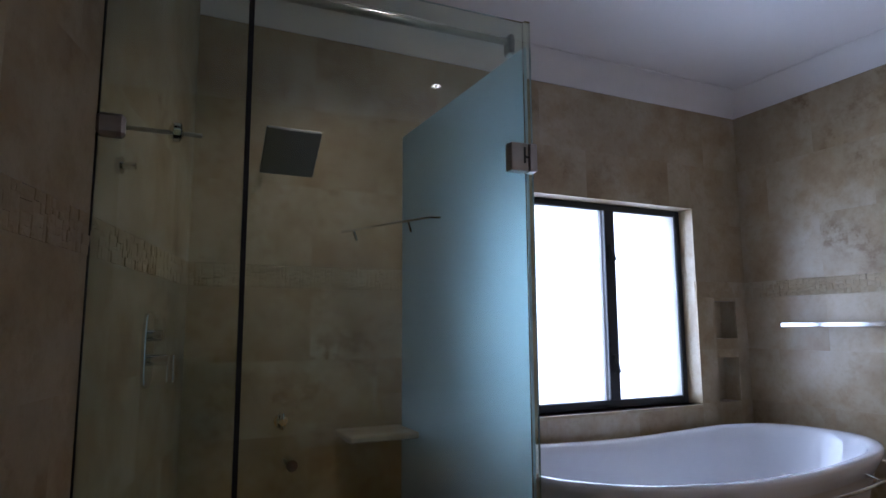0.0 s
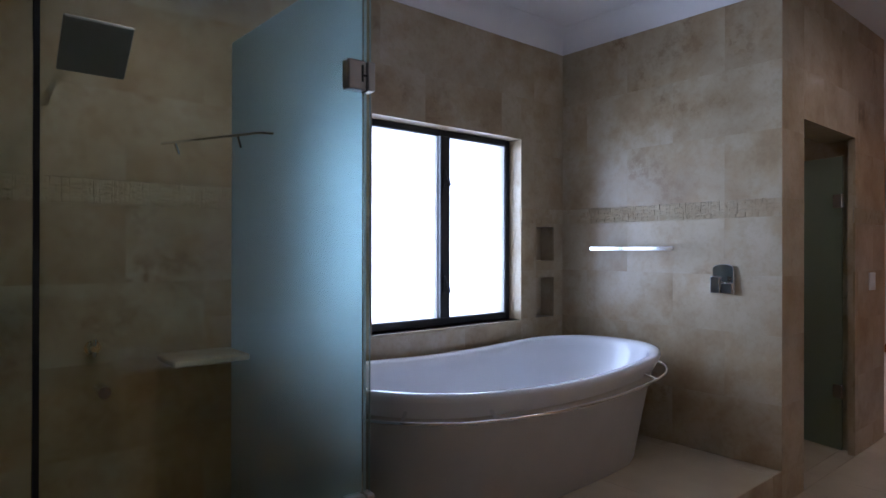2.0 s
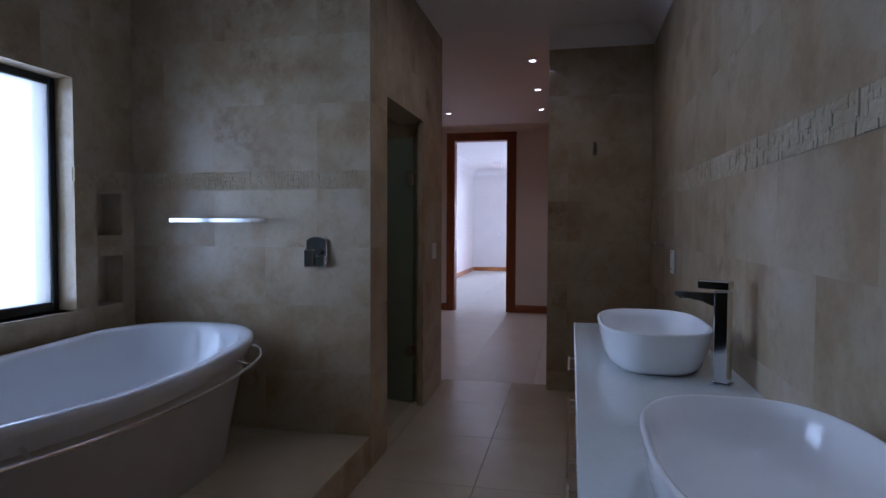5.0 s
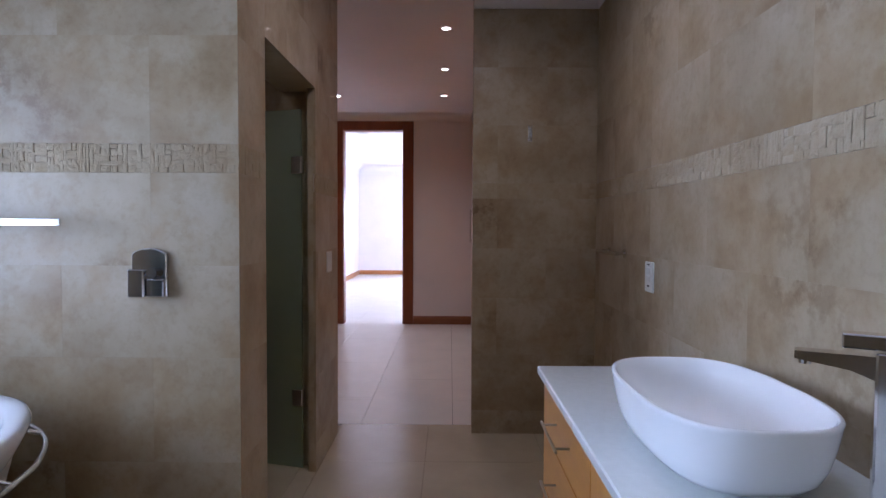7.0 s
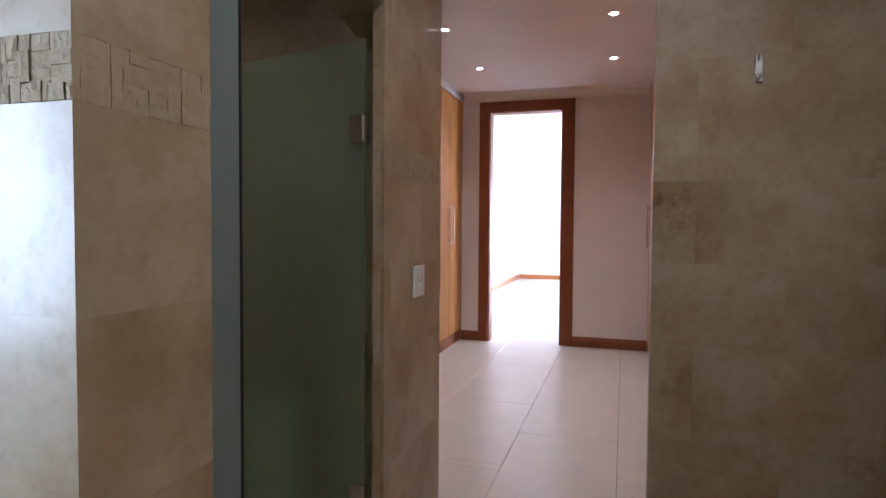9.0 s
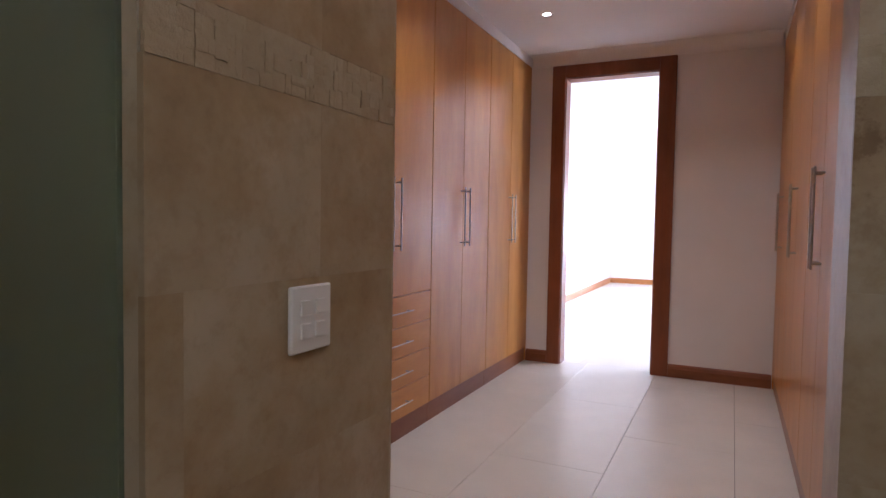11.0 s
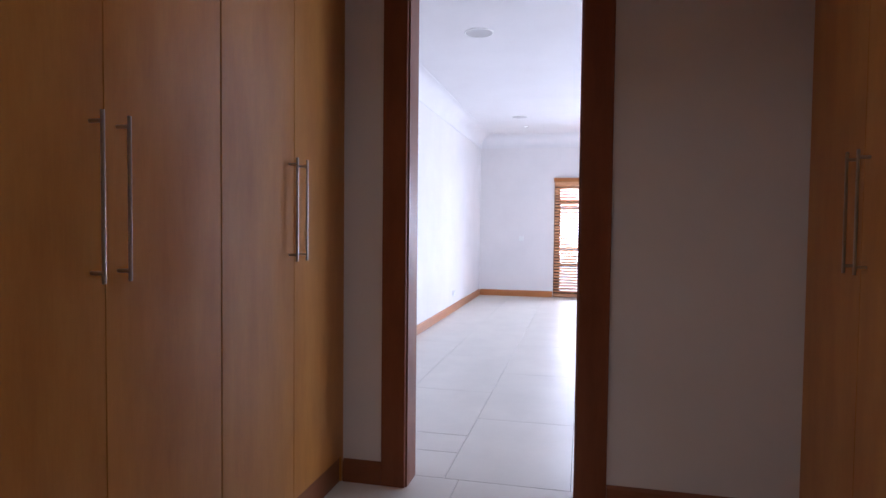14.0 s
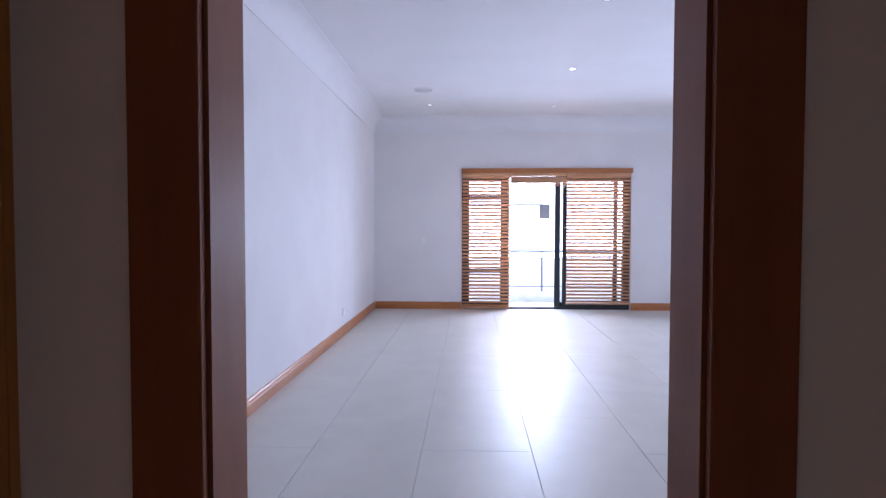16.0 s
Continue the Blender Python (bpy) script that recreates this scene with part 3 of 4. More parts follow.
def basin(x, y):
    b = thing("washbasin", "white oval vessel washbasin on the stone worktop", "washbasin", "washbasins on the vanity", (x, y, VZ))
    bm = bmesh.new()
    e = lambda a, c, z, p=2.9: superellipse(0, 0, a, c, z, p)
    loft(bm, [e(0.245, 0.128, 0.0), e(0.268, 0.148, 0.006), e(0.29, 0.167, 0.026), e(0.305, 0.179, 0.056), e(0.317, 0.189, 0.1), e(0.325, 0.196, 0.142), e(0.3265, 0.1972, 0.149), e(0.324, 0.195, 0.153), e(0.319, 0.19, 0.154), e(0.314, 0.185, 0.151),
              e(0.307, 0.178, 0.12), e(0.296, 0.167, 0.08, 2.8), e(0.272, 0.147, 0.048, 2.7), e(0.225, 0.112, 0.031, 2.5), e(0.13, 0.07, 0.024, 2.3), e(0.04, 0.03, 0.02, 2.0)], True, True)
    part("bowl", bm, CERAMIC, b, smooth=True)
    bm = bmesh.new()
    rod(bm, (0, 0, 0.02), (0, 0, 0.03), 0.03, 20)
    part("waste", bm, CHROME, b, "chrome waste")
    return b


b1 = basin(1.42, 0.475)
b2 = basin(2.795, 0.495)


def tall_tap(x, y, turn):
    t = thing("basin_mixer", "tall square chrome basin mixer beside the basin", "tap", "taps on the vanity", (x, y, VZ))
    t.rotation_euler = (0, 0, turn)
    part("base", boxes((-0.03, -0.03, 0, 0.03, 0.03, 0.008), bevel=0.002), CHROME, t)
    part("column", boxes((-0.023, -0.023, 0.008, 0.023, 0.023, 0.305), bevel=0.004), CHROME, t)
    bm = bmesh.new()
    loft(bm, [[(-0.02, 0.02, 0.252), (0.02, 0.02, 0.252), (0.02, 0.02, 0.297), (-0.02, 0.02, 0.297)], [(-0.02, 0.06, 0.268), (0.02, 0.06, 0.268), (0.02, 0.06, 0.297), (-0.02, 0.06, 0.297)],
              [(-0.02, 0.15, 0.281), (0.02, 0.15, 0.281), (0.02, 0.15, 0.296), (-0.02, 0.15, 0.296)]], True, True)
    rod(bm, (0, 0.132, 0.27), (0, 0.132, 0.285), 0.011, 14)
    part("spout", bm, CHROME, t)
    part("lever", boxes((-0.0225, -0.024, 0.309, 0.0225, 0.075, 0.336), bevel=0.003), CHROME, t)
    return t


tall_tap(2.46, 0.315, radians(-30))
tall_tap(1.09, 0.272, radians(-30))

# dressing room: wardrobes
WF, RF, PL = 2.82, 0.83, 0.12


def wardrobe(x0, x1, face, side, drawers, label):
    """A pair of tall doors; side +1 faces -y (north row), -1 faces +y."""
    xm, zt = (x0 + x1) / 2, CEIL - 0.08
    w = thing("wardrobe", label, "wardrobe", "fitted wardrobes", (xm, face, 0))
    f = lambda d: side * d
    a, b = x0 - xm, x1 - xm
    part("body", boxes((a, f(0.021), PL, b, f(0.58), zt)), MAPLE, w)
    part("plinth", boxes((a, f(0.012), 0, b, f(0.5), PL - 0.002)), MAHOGANY_H, w, "red-brown plinth")
    zlow = 0.83 if drawers else PL + 0.004
    for s in (-1, 1):
        p, q = (a + 0.0015, -0.0015) if s < 0 else (0.0015, b - 0.0015)
        d = part("door", boxes((p, f(0.0), zlow + 0.002, q, f(0.02), zt), bevel=0.0008), MAPLE, w)
        hx = s * 0.042
        bm = bmesh.new()
        rod(bm, (hx, f(-0.035), 1.09), (hx, f(-0.035), 1.49), 0.005, 10)
        for zz in (1.115, 1.465):
            rod(bm, (hx, f(-0.035), zz), (hx, f(0.0), zz), 0.005, 8)
        part("handle", bm, STEEL, d, "brushed steel bar handle", True)
    if drawers:
        for z0, z1 in ((0.65, 0.828), (0.475, 0.648), (0.3, 0.473), (PL + 0.004, 0.298)):
            d = part("drawer_front", boxes((a + 0.0015, f(0.0), z0 + 0.0015, b - 0.0015, f(0.02), z1 - 0.0015), bevel=0.0008), MAPLE_H, w)
            bm = bmesh.new()
            zz = (z0 + z1) / 2
            rod(bm, (-0.21, f(-0.03), zz), (0.21, f(-0.03), zz), 0.0036, 10)
            for xx in (-0.18, 0.18):
                rod(bm, (xx, f(-0.03), zz), (xx, f(0.0), zz), 0.004, 8)
            part("handle", bm, STEEL, d, "brushed steel bar handle", True)
    return w


PLAIN_L = "maple fitted wardrobe with two tall doors and bar handles"
DRAW_L = "maple fitted wardrobe with doors above four drawers"
for x0, x1, dr in ((5.085, 6.325, False), (6.33, 7.294, True), (7.298, 8.248, False), (8.252, 9.235, False)):
    wardrobe(x0, x1, WF, 1, dr, DRAW_L if dr else PLAIN_L)
for x0, x1, dr in ((5.3, 6.21, False), (6.215, 7.2, False), (7.204, 8.296, False), (8.3, 9.235, False)):
    wardrobe(x0, x1, RF, -1, dr, DRAW_L if dr else PLAIN_L)
for nm, x0, x1, y0, y1 in (("n2", 9.237, DOOR_X - 0.001, WF + 0.002, WF + 0.6), ("s2", 9.237, DOOR_X - 0.001, RF - 0.6, RF - 0.002)):
    tagged(new("filler_panel", finish("filler_panel", boxes((x0, y0, 0.002, x1, y1, CEIL - 0.08)), MAPLE)), "narrow maple filler panel beside the wardrobe", "panel")
for y0, y1 in ((WF - 0.006, WF + 0.6), (RF - 0.6, RF + 0.006)):
    setting("trim_bulkhead", boxes((END_X + 0.03 if y0 > 2 else STUB_X + 0.21, y0, CEIL - 0.079, DOOR_X - 0.001, y1, CEIL - 0.001)), CEILING_PAINT, "white bulkhead above the wardrobes", "bulkhead")

# tall doorway
door = setting("door_1", boxes((DOOR_X - 0.004, D0 - 0.028, 0, DOOR_X + DOOR_T + 0.004, D0, DH), (DOOR_X - 0.004, D1, 0, DOOR_X + DOOR_T + 0.004, D1 + 0.028, DH), (DOOR_X - 0.004, D0 - 0.028, DH, DOOR_X + DOOR_T + 0.004, D1 + 0.028, DH + 0.028)), MAHOGANY, "tall open doorway lined in red-brown wood", "doorway")
for sx, d in ((DOOR_X, -1), (DOOR_X + DOOR_T, 1)):
    for y0, y1, z0, z1 in ((D1 + 0.008, D1 + 0.125, 0, DH + 0.12), (D0 - 0.14, D0 - 0.008, 0, DH + 0.12), (D0 - 0.008, D1 + 0.008, DH + 0.008, DH + 0.12)):
        bm = bmesh.new()
        bx(bm, *sorted((sx + d * 0.001, sx + d * 0.022))[:1], y0, z0, sorted((sx + d * 0.001, sx + d * 0.022))[1], y1, z1, bevel=0.006, seg=2)
        part("casing", bm, MAHOGANY, door)


def skirting(x0, y0, x1, y1, normal, label):
    bm = bmesh.new()
    a, b, n = Vector((x0, y0, 0)), Vector((x1, y1, 0)), Vector((*normal, 0))
    prof = [(0.0, 0.0), (0.018, 0.0), (0.018, 0.07), (0.014, 0.08), (0.013, 0.095), (0.007, 0.105), (0.0, 0.108)]
    loft(bm, [[p + n * u + Vector((0, 0, w)) for u, w in prof] for p in (a, b)], True, True)
    return setting("baseboard", bm, (MAHOGANY_H, MAHOGANY_Y, LIT_SKIRT_X, LIT_SKIRT_Y)[(x1 > DOOR_X + 0.05) * 2 + (abs(x1 - x0) < 0.01)], label, "skirting board")


SK = "red-brown stained wooden skirting board"
skirting(DOOR_X, D1 + 0.126, DOOR_X, WF - 0.002, (-1, 0), SK)
skirting(DOOR_X, RF + 0.002, DOOR_X, D0 - 0.141, (-1, 0), SK)
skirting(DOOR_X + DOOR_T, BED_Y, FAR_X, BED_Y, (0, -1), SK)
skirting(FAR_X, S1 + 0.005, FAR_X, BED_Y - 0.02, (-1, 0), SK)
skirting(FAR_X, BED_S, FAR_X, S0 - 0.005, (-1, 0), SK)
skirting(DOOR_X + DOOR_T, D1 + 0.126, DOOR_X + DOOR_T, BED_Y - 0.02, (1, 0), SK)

# bedroom: sliding doors and blinds
slide = setting("window_2", boxes((FAR_X + 0.05, S0, 0, FAR_X + 0.16, S0 + 0.05, SH), (FAR_X + 0.05, S1 - 0.05, 0, FAR_X + 0.16, S1, SH), (FAR_X + 0.05, S0 + 0.05, SH - 0.05, FAR_X + 0.16, S1 - 0.05, SH), (FAR_X + 0.05, S0 + 0.05, 0.0, FAR_X + 0.16, S1 - 0.05, 0.03)), BLACK_ALU, "dark aluminium sliding doors, one leaf pushed open", "sliding door")


def leaf(y0, y1, x, label, stile0=0.06, stile1=0.06, bars=()):
    l = part("leaf", boxes((x, y0, 0.03, x + 0.04, y0 + stile0, SH - 0.05), (x, y1 - stile1, 0.03, x + 0.04, y1, SH - 0.05), (x, y0 + stile0, 0.03, x + 0.04, y1 - stile1, 0.1), (x, y0 + stile0, SH - 0.11, x + 0.04, y1 - stile1, SH - 0.05), bevel=0.003), BLACK_ALU, slide, label)
    part("pane", boxes((x + 0.017, y0 + stile0, 0.1, x + 0.023, y1 - stile1, SH - 0.11)), PANE, l)
    for z in bars:
        part("transom", boxes((x - 0.004, y0 + stile0, z - 0.03, x + 0.044, y1 - stile1, z + 0.03), bevel=0.003), BLACK_ALU, l)


leaf(S0 + 0.05, 0.705, FAR_X + 0.06, "closed sliding leaf", 0.06, 0.065)
leaf(S0 + 0.05 + 0.12, 0.815, FAR_X + 0.11, "open sliding leaf stacked behind the other", 0.06, 0.085)
leaf(1.5, S1 - 0.05, FAR_X + 0.11, "fixed sliding leaf", 0.13, 0.06, (0.57, 1.67))


def blind(y0, y1, ztop, zbot, label, pitch=0.05):
    b = thing("venetian_blind", label, "blind", "wooden blinds at the balcony doors", (FAR_X - 0.03, (y0 + y1) / 2, 0))
    h = (y1 - y0) / 2
    part("headrail", boxes((-0.025, -h, ztop - 0.045, 0.025, h, ztop), bevel=0.003), BLIND_WOOD, b)
    part("bottom_rail", boxes((-0.024, -h, zbot, 0.024, h, zbot + 0.02), bevel=0.003), BLIND_WOOD, b)
    n = max(1, int((ztop - 0.05 - zbot - 0.03) / pitch))
    bm = bmesh.new()
    bx(bm, -0.024, -h, -0.0015, 0.024, h, 0.0015)
    bmesh.ops.rotate(bm, verts=bm.verts, cent=(0, 0, 0), matrix=Matrix.Rotation(radians(39 if pitch > 0.02 else 3), 3, "Y"))
    me = finish("slat", bm, BLIND_WOOD)
    for k in range(n):
        s = new("slat", me)
        s.parent = b
        s.location = (0, 0, zbot + 0.04 + k * (ztop - 0.05 - zbot - 0.05) / max(1, n - 1))
    for yy in (-h + 0.1, h - 0.1):
        bm = bmesh.new()
        for xx in (-0.026, 0.026):
            rod(bm, (xx, yy, zbot + 0.01), (xx, yy, ztop - 0.04), 0.0015, 5)
        part("cord", bm, BLIND_WOOD, b)


setting("trim_pelmet", boxes((FAR_X - 0.075, S0 - 0.005, 2.03, FAR_X - 0.001, S1 + 0.005, 2.1), bevel=0.004), LIT_SKIRT_Y, "wooden pelmet above the blinds", "pelmet")
blind(1.495, S1 - 0.01, 2.029, 0.02, "wooden venetian blind lowered over the fixed door leaf")
blind(-0.27, 0.66, 2.029, 0.09, "wooden venetian blind lowered over the closed door leaf")
blind(0.67, 1.485, 2.029, 1.845, "wooden venetian blind drawn up over the open leaf", 0.0045)

# outside
setting("ground", boxes((-60, -80, -3.4, 260, 80, -3.2)), CONCRETE, "pale ground far below the balcony", "ground")
balcony = setting("balcony_floor", boxes((FAR_X + 0.2, -2.8, -0.2, 20.6, 4.0, -0.04)), CONCRETE, "pale paved balcony outside the sliding doors", "balcony")

# balcony rail, and an added frame standing in for a distant roof edge
rail = thing("balcony_railing", "pale grey painted steel balcony railing", "railing", at=(20.4, 0.6, -0.04))
for y in (-3.0, -1.4, 0.06, 1.7, 3.3):
    bm = bmesh.new()
    rod(bm, (0, y, 0), (0, y, 0.8), 0.02, 10)
    part("post", bm, WHITE_STEEL, rail)
for z, r in ((0.1, 0.012), (0.65, 0.012), (0.8, 0.022), (1.04, 0.008)):
    bm = bmesh.new()
    rod(bm, (0, -3.2, z), (0, 3.4, z), r, 8)
    part("bar", bm, WHITE_STEEL, rail)
for y in (-3.19, 3.39):
    bm = bmesh.new()
    rod(bm, (0, y, 0), (0, y, 1.06), 0.02, 10)
    part("post", bm, WHITE_STEEL, rail)
roof_edge = thing("roof_edge_frame", "added pale steel frame standing in for a roof edge with a grey box", "awning frame", at=(20.5, 4.0, -0.04))
bm = bmesh.new()
rod(bm, (0, 0, 0), (0, 0, 1.74), 0.03, 10)
part("post", bm, WHITE_STEEL, roof_edge)
part("beam", boxes((-0.03, -3.35, 1.7, 0.03, 0.03, 1.74)), WHITE_STEEL, roof_edge)
part("box", boxes((-0.08, -3.5, 1.44, 0.08, -3.3, 1.73), bevel=0.01), RENDERED, roof_edge, "grey box")
setting("backdrop", boxes((95, -90, -3.2, 95.2, 90, 60)), glow("hazy white sky", (0.93, 0.96, 1.0), 8.0), "hazy white sky in the distance", "sky")
setting("backdrop_window", boxes((1.5, WIN_Y + 0.5, 0.5, 3.2, WIN_Y + 0.51, 2.4)), glow("bright overcast sky", (0.86, 0.95, 1.0), 3.2), "bright overcast sky behind the frosted window", "sky")

# second bedroom window, behind the walk
w2 = setting("window_3", boxes((11.6, BED_S - 0.14, 0.4, 11.66, BED_S - 0.08, 2.3), (14.74, BED_S - 0.14, 0.4, 14.8, BED_S - 0.08, 2.3), (11.66, BED_S - 0.14, 0.4, 14.74, BED_S - 0.08, 0.46), (11.66, BED_S - 0.14, 2.24, 14.74, BED_S - 0.08, 2.3)), BLACK_ALU, "wide dark aluminium bedroom window", "window")
for a, b in ((11.66, 13.17), (13.23, 14.74)):
    pn = part("pane", boxes((a, BED_S - 0.113, 0.46, b, BED_S - 0.107, 2.24)), PANE, w2)
    pn.visible_shadow = False
part("mullion", boxes((13.17, BED_S - 0.14, 0.46, 13.23, BED_S - 0.08, 2.24)), BLACK_ALU, w2)

# toilet room
wc = thing("toilet", "white ceramic toilet with a closed lid", "toilet", at=(4.828, 2.43, 0.0))
e = lambda a, b, z: superellipse(0, 0, a * 0.85, b * 0.9, z, 2.3, 40)
bm = bmesh.new()
loft(bm, [e(0.12, 0.16, 0.0), e(0.115, 0.155, 0.05), e(0.12, 0.16, 0.3), e(0.14, 0.18, 0.48), e(0.15, 0.195, 0.53)], True, True)
part("pan", bm, CERAMIC, wc, smooth=True)
bm = bmesh.new()
loft(bm, [e(0.154, 0.2, 0.533), e(0.157, 0.203, 0.545), e(0.154, 0.199, 0.562), e(0.12, 0.16, 0.57)], True, True)
part("lid", bm, PLASTIC, wc, smooth=True)
H0, H1 = Vector((4.5, 1.905, 0.012)), Vector((4.69, 2.58, 0.012))
gd = thing("glass_door", "frosted green glass toilet door standing open", "door", at=H0)
gd.rotation_euler = (0, 0, math.atan2(H1.y - H0.y, H1.x - H0.x))
GLEN = (H1 - H0).length
part("pane", boxes((-0.025, -0.005, 0, GLEN, 0.005, 1.87), bevel=0.001), FROST_WC, gd)
for z in (0.37, 1.585):
    h = part("hinge", boxes((-0.03, -0.017, z - 0.045, 0.03, 0.017, z + 0.045), bevel=0.004), CHROME, gd, "square chrome glass hinge")
    part("hinge_pin", boxes((-0.012, -0.022, z - 0.022, 0.002, -0.0165, z + 0.022)), RUBBER, h)
bm = bmesh.new()
rod(bm, (GLEN - 0.06, -0.035, 0.93), (GLEN - 0.06, 0.035, 0.93), 0.016, 14)
part("door_knob", bm, CHROME, gd, "small chrome knob", True)
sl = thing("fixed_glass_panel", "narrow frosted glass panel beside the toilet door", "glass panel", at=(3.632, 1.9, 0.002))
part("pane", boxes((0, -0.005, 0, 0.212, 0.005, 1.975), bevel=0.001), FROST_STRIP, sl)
part("channel", boxes((-0.001, -0.012, 0, 0.012, 0.012, 1.98)), STEEL, sl)
part("edge_seal", boxes((0.212, -0.007, 0, 0.219, 0.007, 1.975)), RUBBER, sl)

# fittings on the bath-end wall
mx = thing("bath_mixer", "chrome wall-mounted bath mixer with an arched plate", "tap", at=(RAIL_X, 2.097, 1.128))
bm = bmesh.new()
arch = [(-0.058, -0.078), (0.058, -0.078)] + [(0.058 * math.cos(k * math.pi / 10), 0.056 + 0.024 * math.sin(k * math.pi / 10)) for k in range(11)]
loft(bm, [[(-0.001, u, w) for u, w in arch], [(-0.012, u, w) for u, w in arch], [(-0.016, u * 0.94, w * 0.95) for u, w in arch]], True, True)
part("plate", bm, CHROME, mx)
bm = bmesh.new()
rod(bm, (-0.014, -0.02, 0.0), (-0.04, -0.02, 0.0), 0.017, 20)
part("cartridge", bm, CHROME, mx, smooth=True)
part("lever", boxes((-0.046, 0.004, -0.079, -0.017, 0.057, 0.012), bevel=0.004), CHROME, mx)
part("diverter", boxes((-0.036, -0.056, -0.079, -0.017, 0.002, -0.02), bevel=0.004), CHROME, mx)
tr = thing("towel_rail", "flat chrome towel rail on the travertine wall", "towel rail", at=(RAIL_X, 2.634, 1.291))
part("bar", boxes((-0.075, -0.285, -0.012, -0.065, 0.285, 0.012), bevel=0.002), CHROME, tr)
for y in (-0.17, 0.1):
    part("bracket", boxes((-0.066, y - 0.014, -0.01, 0, y + 0.014, 0.01), bevel=0.002), CHROME, tr)
# fittings on the vanity wall
hr = thing("towel_rail", "short chrome towel bar on the tiled wall", "towel rail", at=(4.6, SOUTH_Y, 1.15))
bm = bmesh.new()
rod(bm, (-0.19, 0.055, 0), (0.19, 0.055, 0), 0.011, 12)
part("bar", bm, CHROME, hr, smooth=True)
for x in (-0.15, 0.15):
    bm = bmesh.new()
    rod(bm, (x, 0, 0), (x, 0.055, 0), 0.009, 10)
    rod(bm, (x, 0, 0), (x, 0.008, 0), 0.022, 16)
    part("post", bm, CHROME, hr, smooth=True)


def plate(name, label, cat, at, turn, w, h, keys, group=""):
    """A wall plate facing -y at turn 0, with its rockers or sockets."""
    p = thing(name, label, cat, group, at)
    p.rotation_euler = (0, 0, turn)
    part("cover", boxes((-w / 2, -0.01, -h / 2, w / 2, 0, h / 2), bevel=0.003), PLASTIC, p)
    for x, z, a, b in keys:
        part("rocker", boxes((x - a, -0.014, z - b, x + a, -0.0095, z + b), bevel=0.001), PLASTIC, p)
    return p


plate("light_switch", "white four-way light switch on the tiled wall", "light switch", (4.795, WC_Y, 1.08), 0, 0.11, 0.115, [(-0.02, 0.02, 0.012, 0.013), (0.02, 0.02, 0.012, 0.013), (-0.02, -0.02, 0.012, 0.013), (0.02, -0.02, 0.012, 0.013)])
so = plate("shaver_socket", "white shaver socket plate on the tiled wall", "socket", (4.06, SOUTH_Y, 1.063), math.pi, 0.1, 0.135, [(0, 0.03, 0.025, 0.012), (0, -0.005, 0.025, 0.012)])
for z in (-0.04, 0.055):
    part("slot", boxes((-0.012, -0.0115, z - 0.003, 0.012, -0.0098, z + 0.003)), RUBBER, so)
plate("wall_socket", "white wall socket above the skirting", "socket", (15.15, BED_Y, 0.26), 0, 0.12, 0.085, [(0.03, 0.015, 0.01, 0.01)])
plate("wall_blank", "white blanking plate on the bedroom wall", "socket", (FAR_X, 2.78, 1.03), radians(-90), 0.085, 0.085, [])

# shower fittings
hd = thing("rain_shower", "square steel rain shower head on a wall arm", "shower head", at=(0.476, 2.82, 1.938))
bm = boxes((-0.1, -0.1, -0.008, 0.1, 0.1, 0.008), bevel=0.004)
bmesh.ops.rotate(bm, verts=bm.verts, cent=(0, 0, 0), matrix=Matrix.Rotation(radians(-42), 3, "X"))
part("plate", bm, DARK_STEEL, hd)
bm = bmesh.new()
tube(bm, [(0, 0, 0.01), (0, 0.03, 0.07), (0, 0.08, 0.1), (0, 0.37, 0.1)], 0.011, 10)
rod(bm, (0, 0.362, 0.1), (0, WIN_Y - 2.82, 0.1), 0.03, 18)
part("arm", bm, CHROME, hd, smooth=True)
vl = thing("stop_valve", "small chrome valve on the shower wall", "valve", at=(0.535, WIN_Y, 0.908))
bm = bmesh.new()
rod(bm, (0, 0, 0), (0, -0.01, 0), 0.028, 18)
rod(bm, (0, -0.01, 0), (0, -0.05, 0), 0.013, 12)
rod(bm, (0, -0.04, -0.03), (0, -0.04, 0.035), 0.009, 10)
part("body", bm, CHROME, vl, smooth=True)
cs = thing("corner_rail", "slim chrome corner rail on the tiled shower wall", "rail", at=(1.055, WIN_Y, 1.68))
bm = bmesh.new()
tube(bm, [(-0.292, -0.07, 0.018), (-0.285, -0.1, 0.018), (-0.09, -0.555, 0.018), (-0.05, -0.565, 0.018)], 0.006, 8)
part("rail", bm, CHROME, cs, smooth=True)
for u, w in ((-0.26, -0.13), (-0.13, -0.44)):
    bm = bmesh.new()
    rod(bm, (u, w, 0.018), (u + 0.02, w + 0.02, -0.02), 0.006, 8)
    part("clip", bm, CHROME, cs)
seat = tagged(new("stone_bench", finish("stone_bench", boxes((0.765, 2.963, 0.832, 1.06, WIN_Y - 0.001, 0.859), bevel=0.006), TRAV)), "travertine corner seat built into the shower", "bench")


def on_side(name, label, cat, u, z):
    o = thing(name, label, cat)
    o.matrix_world = SIDE_M @ pose(u, 0, z)
    return o


U0 = 1.12
smx = on_side("shower_mixer", "chrome shower mixer plate with two handles", "tap", U0 + 0.52, 1.221)
bm = bmesh.new()
loft(bm, [superellipse(0, 0, 0.05, 0.115, 0, 4, 32), superellipse(0, 0, 0.05, 0.115, 0.008, 4, 32), superellipse(0, 0, 0.046, 0.11, 0.011, 4, 32)], True, True)
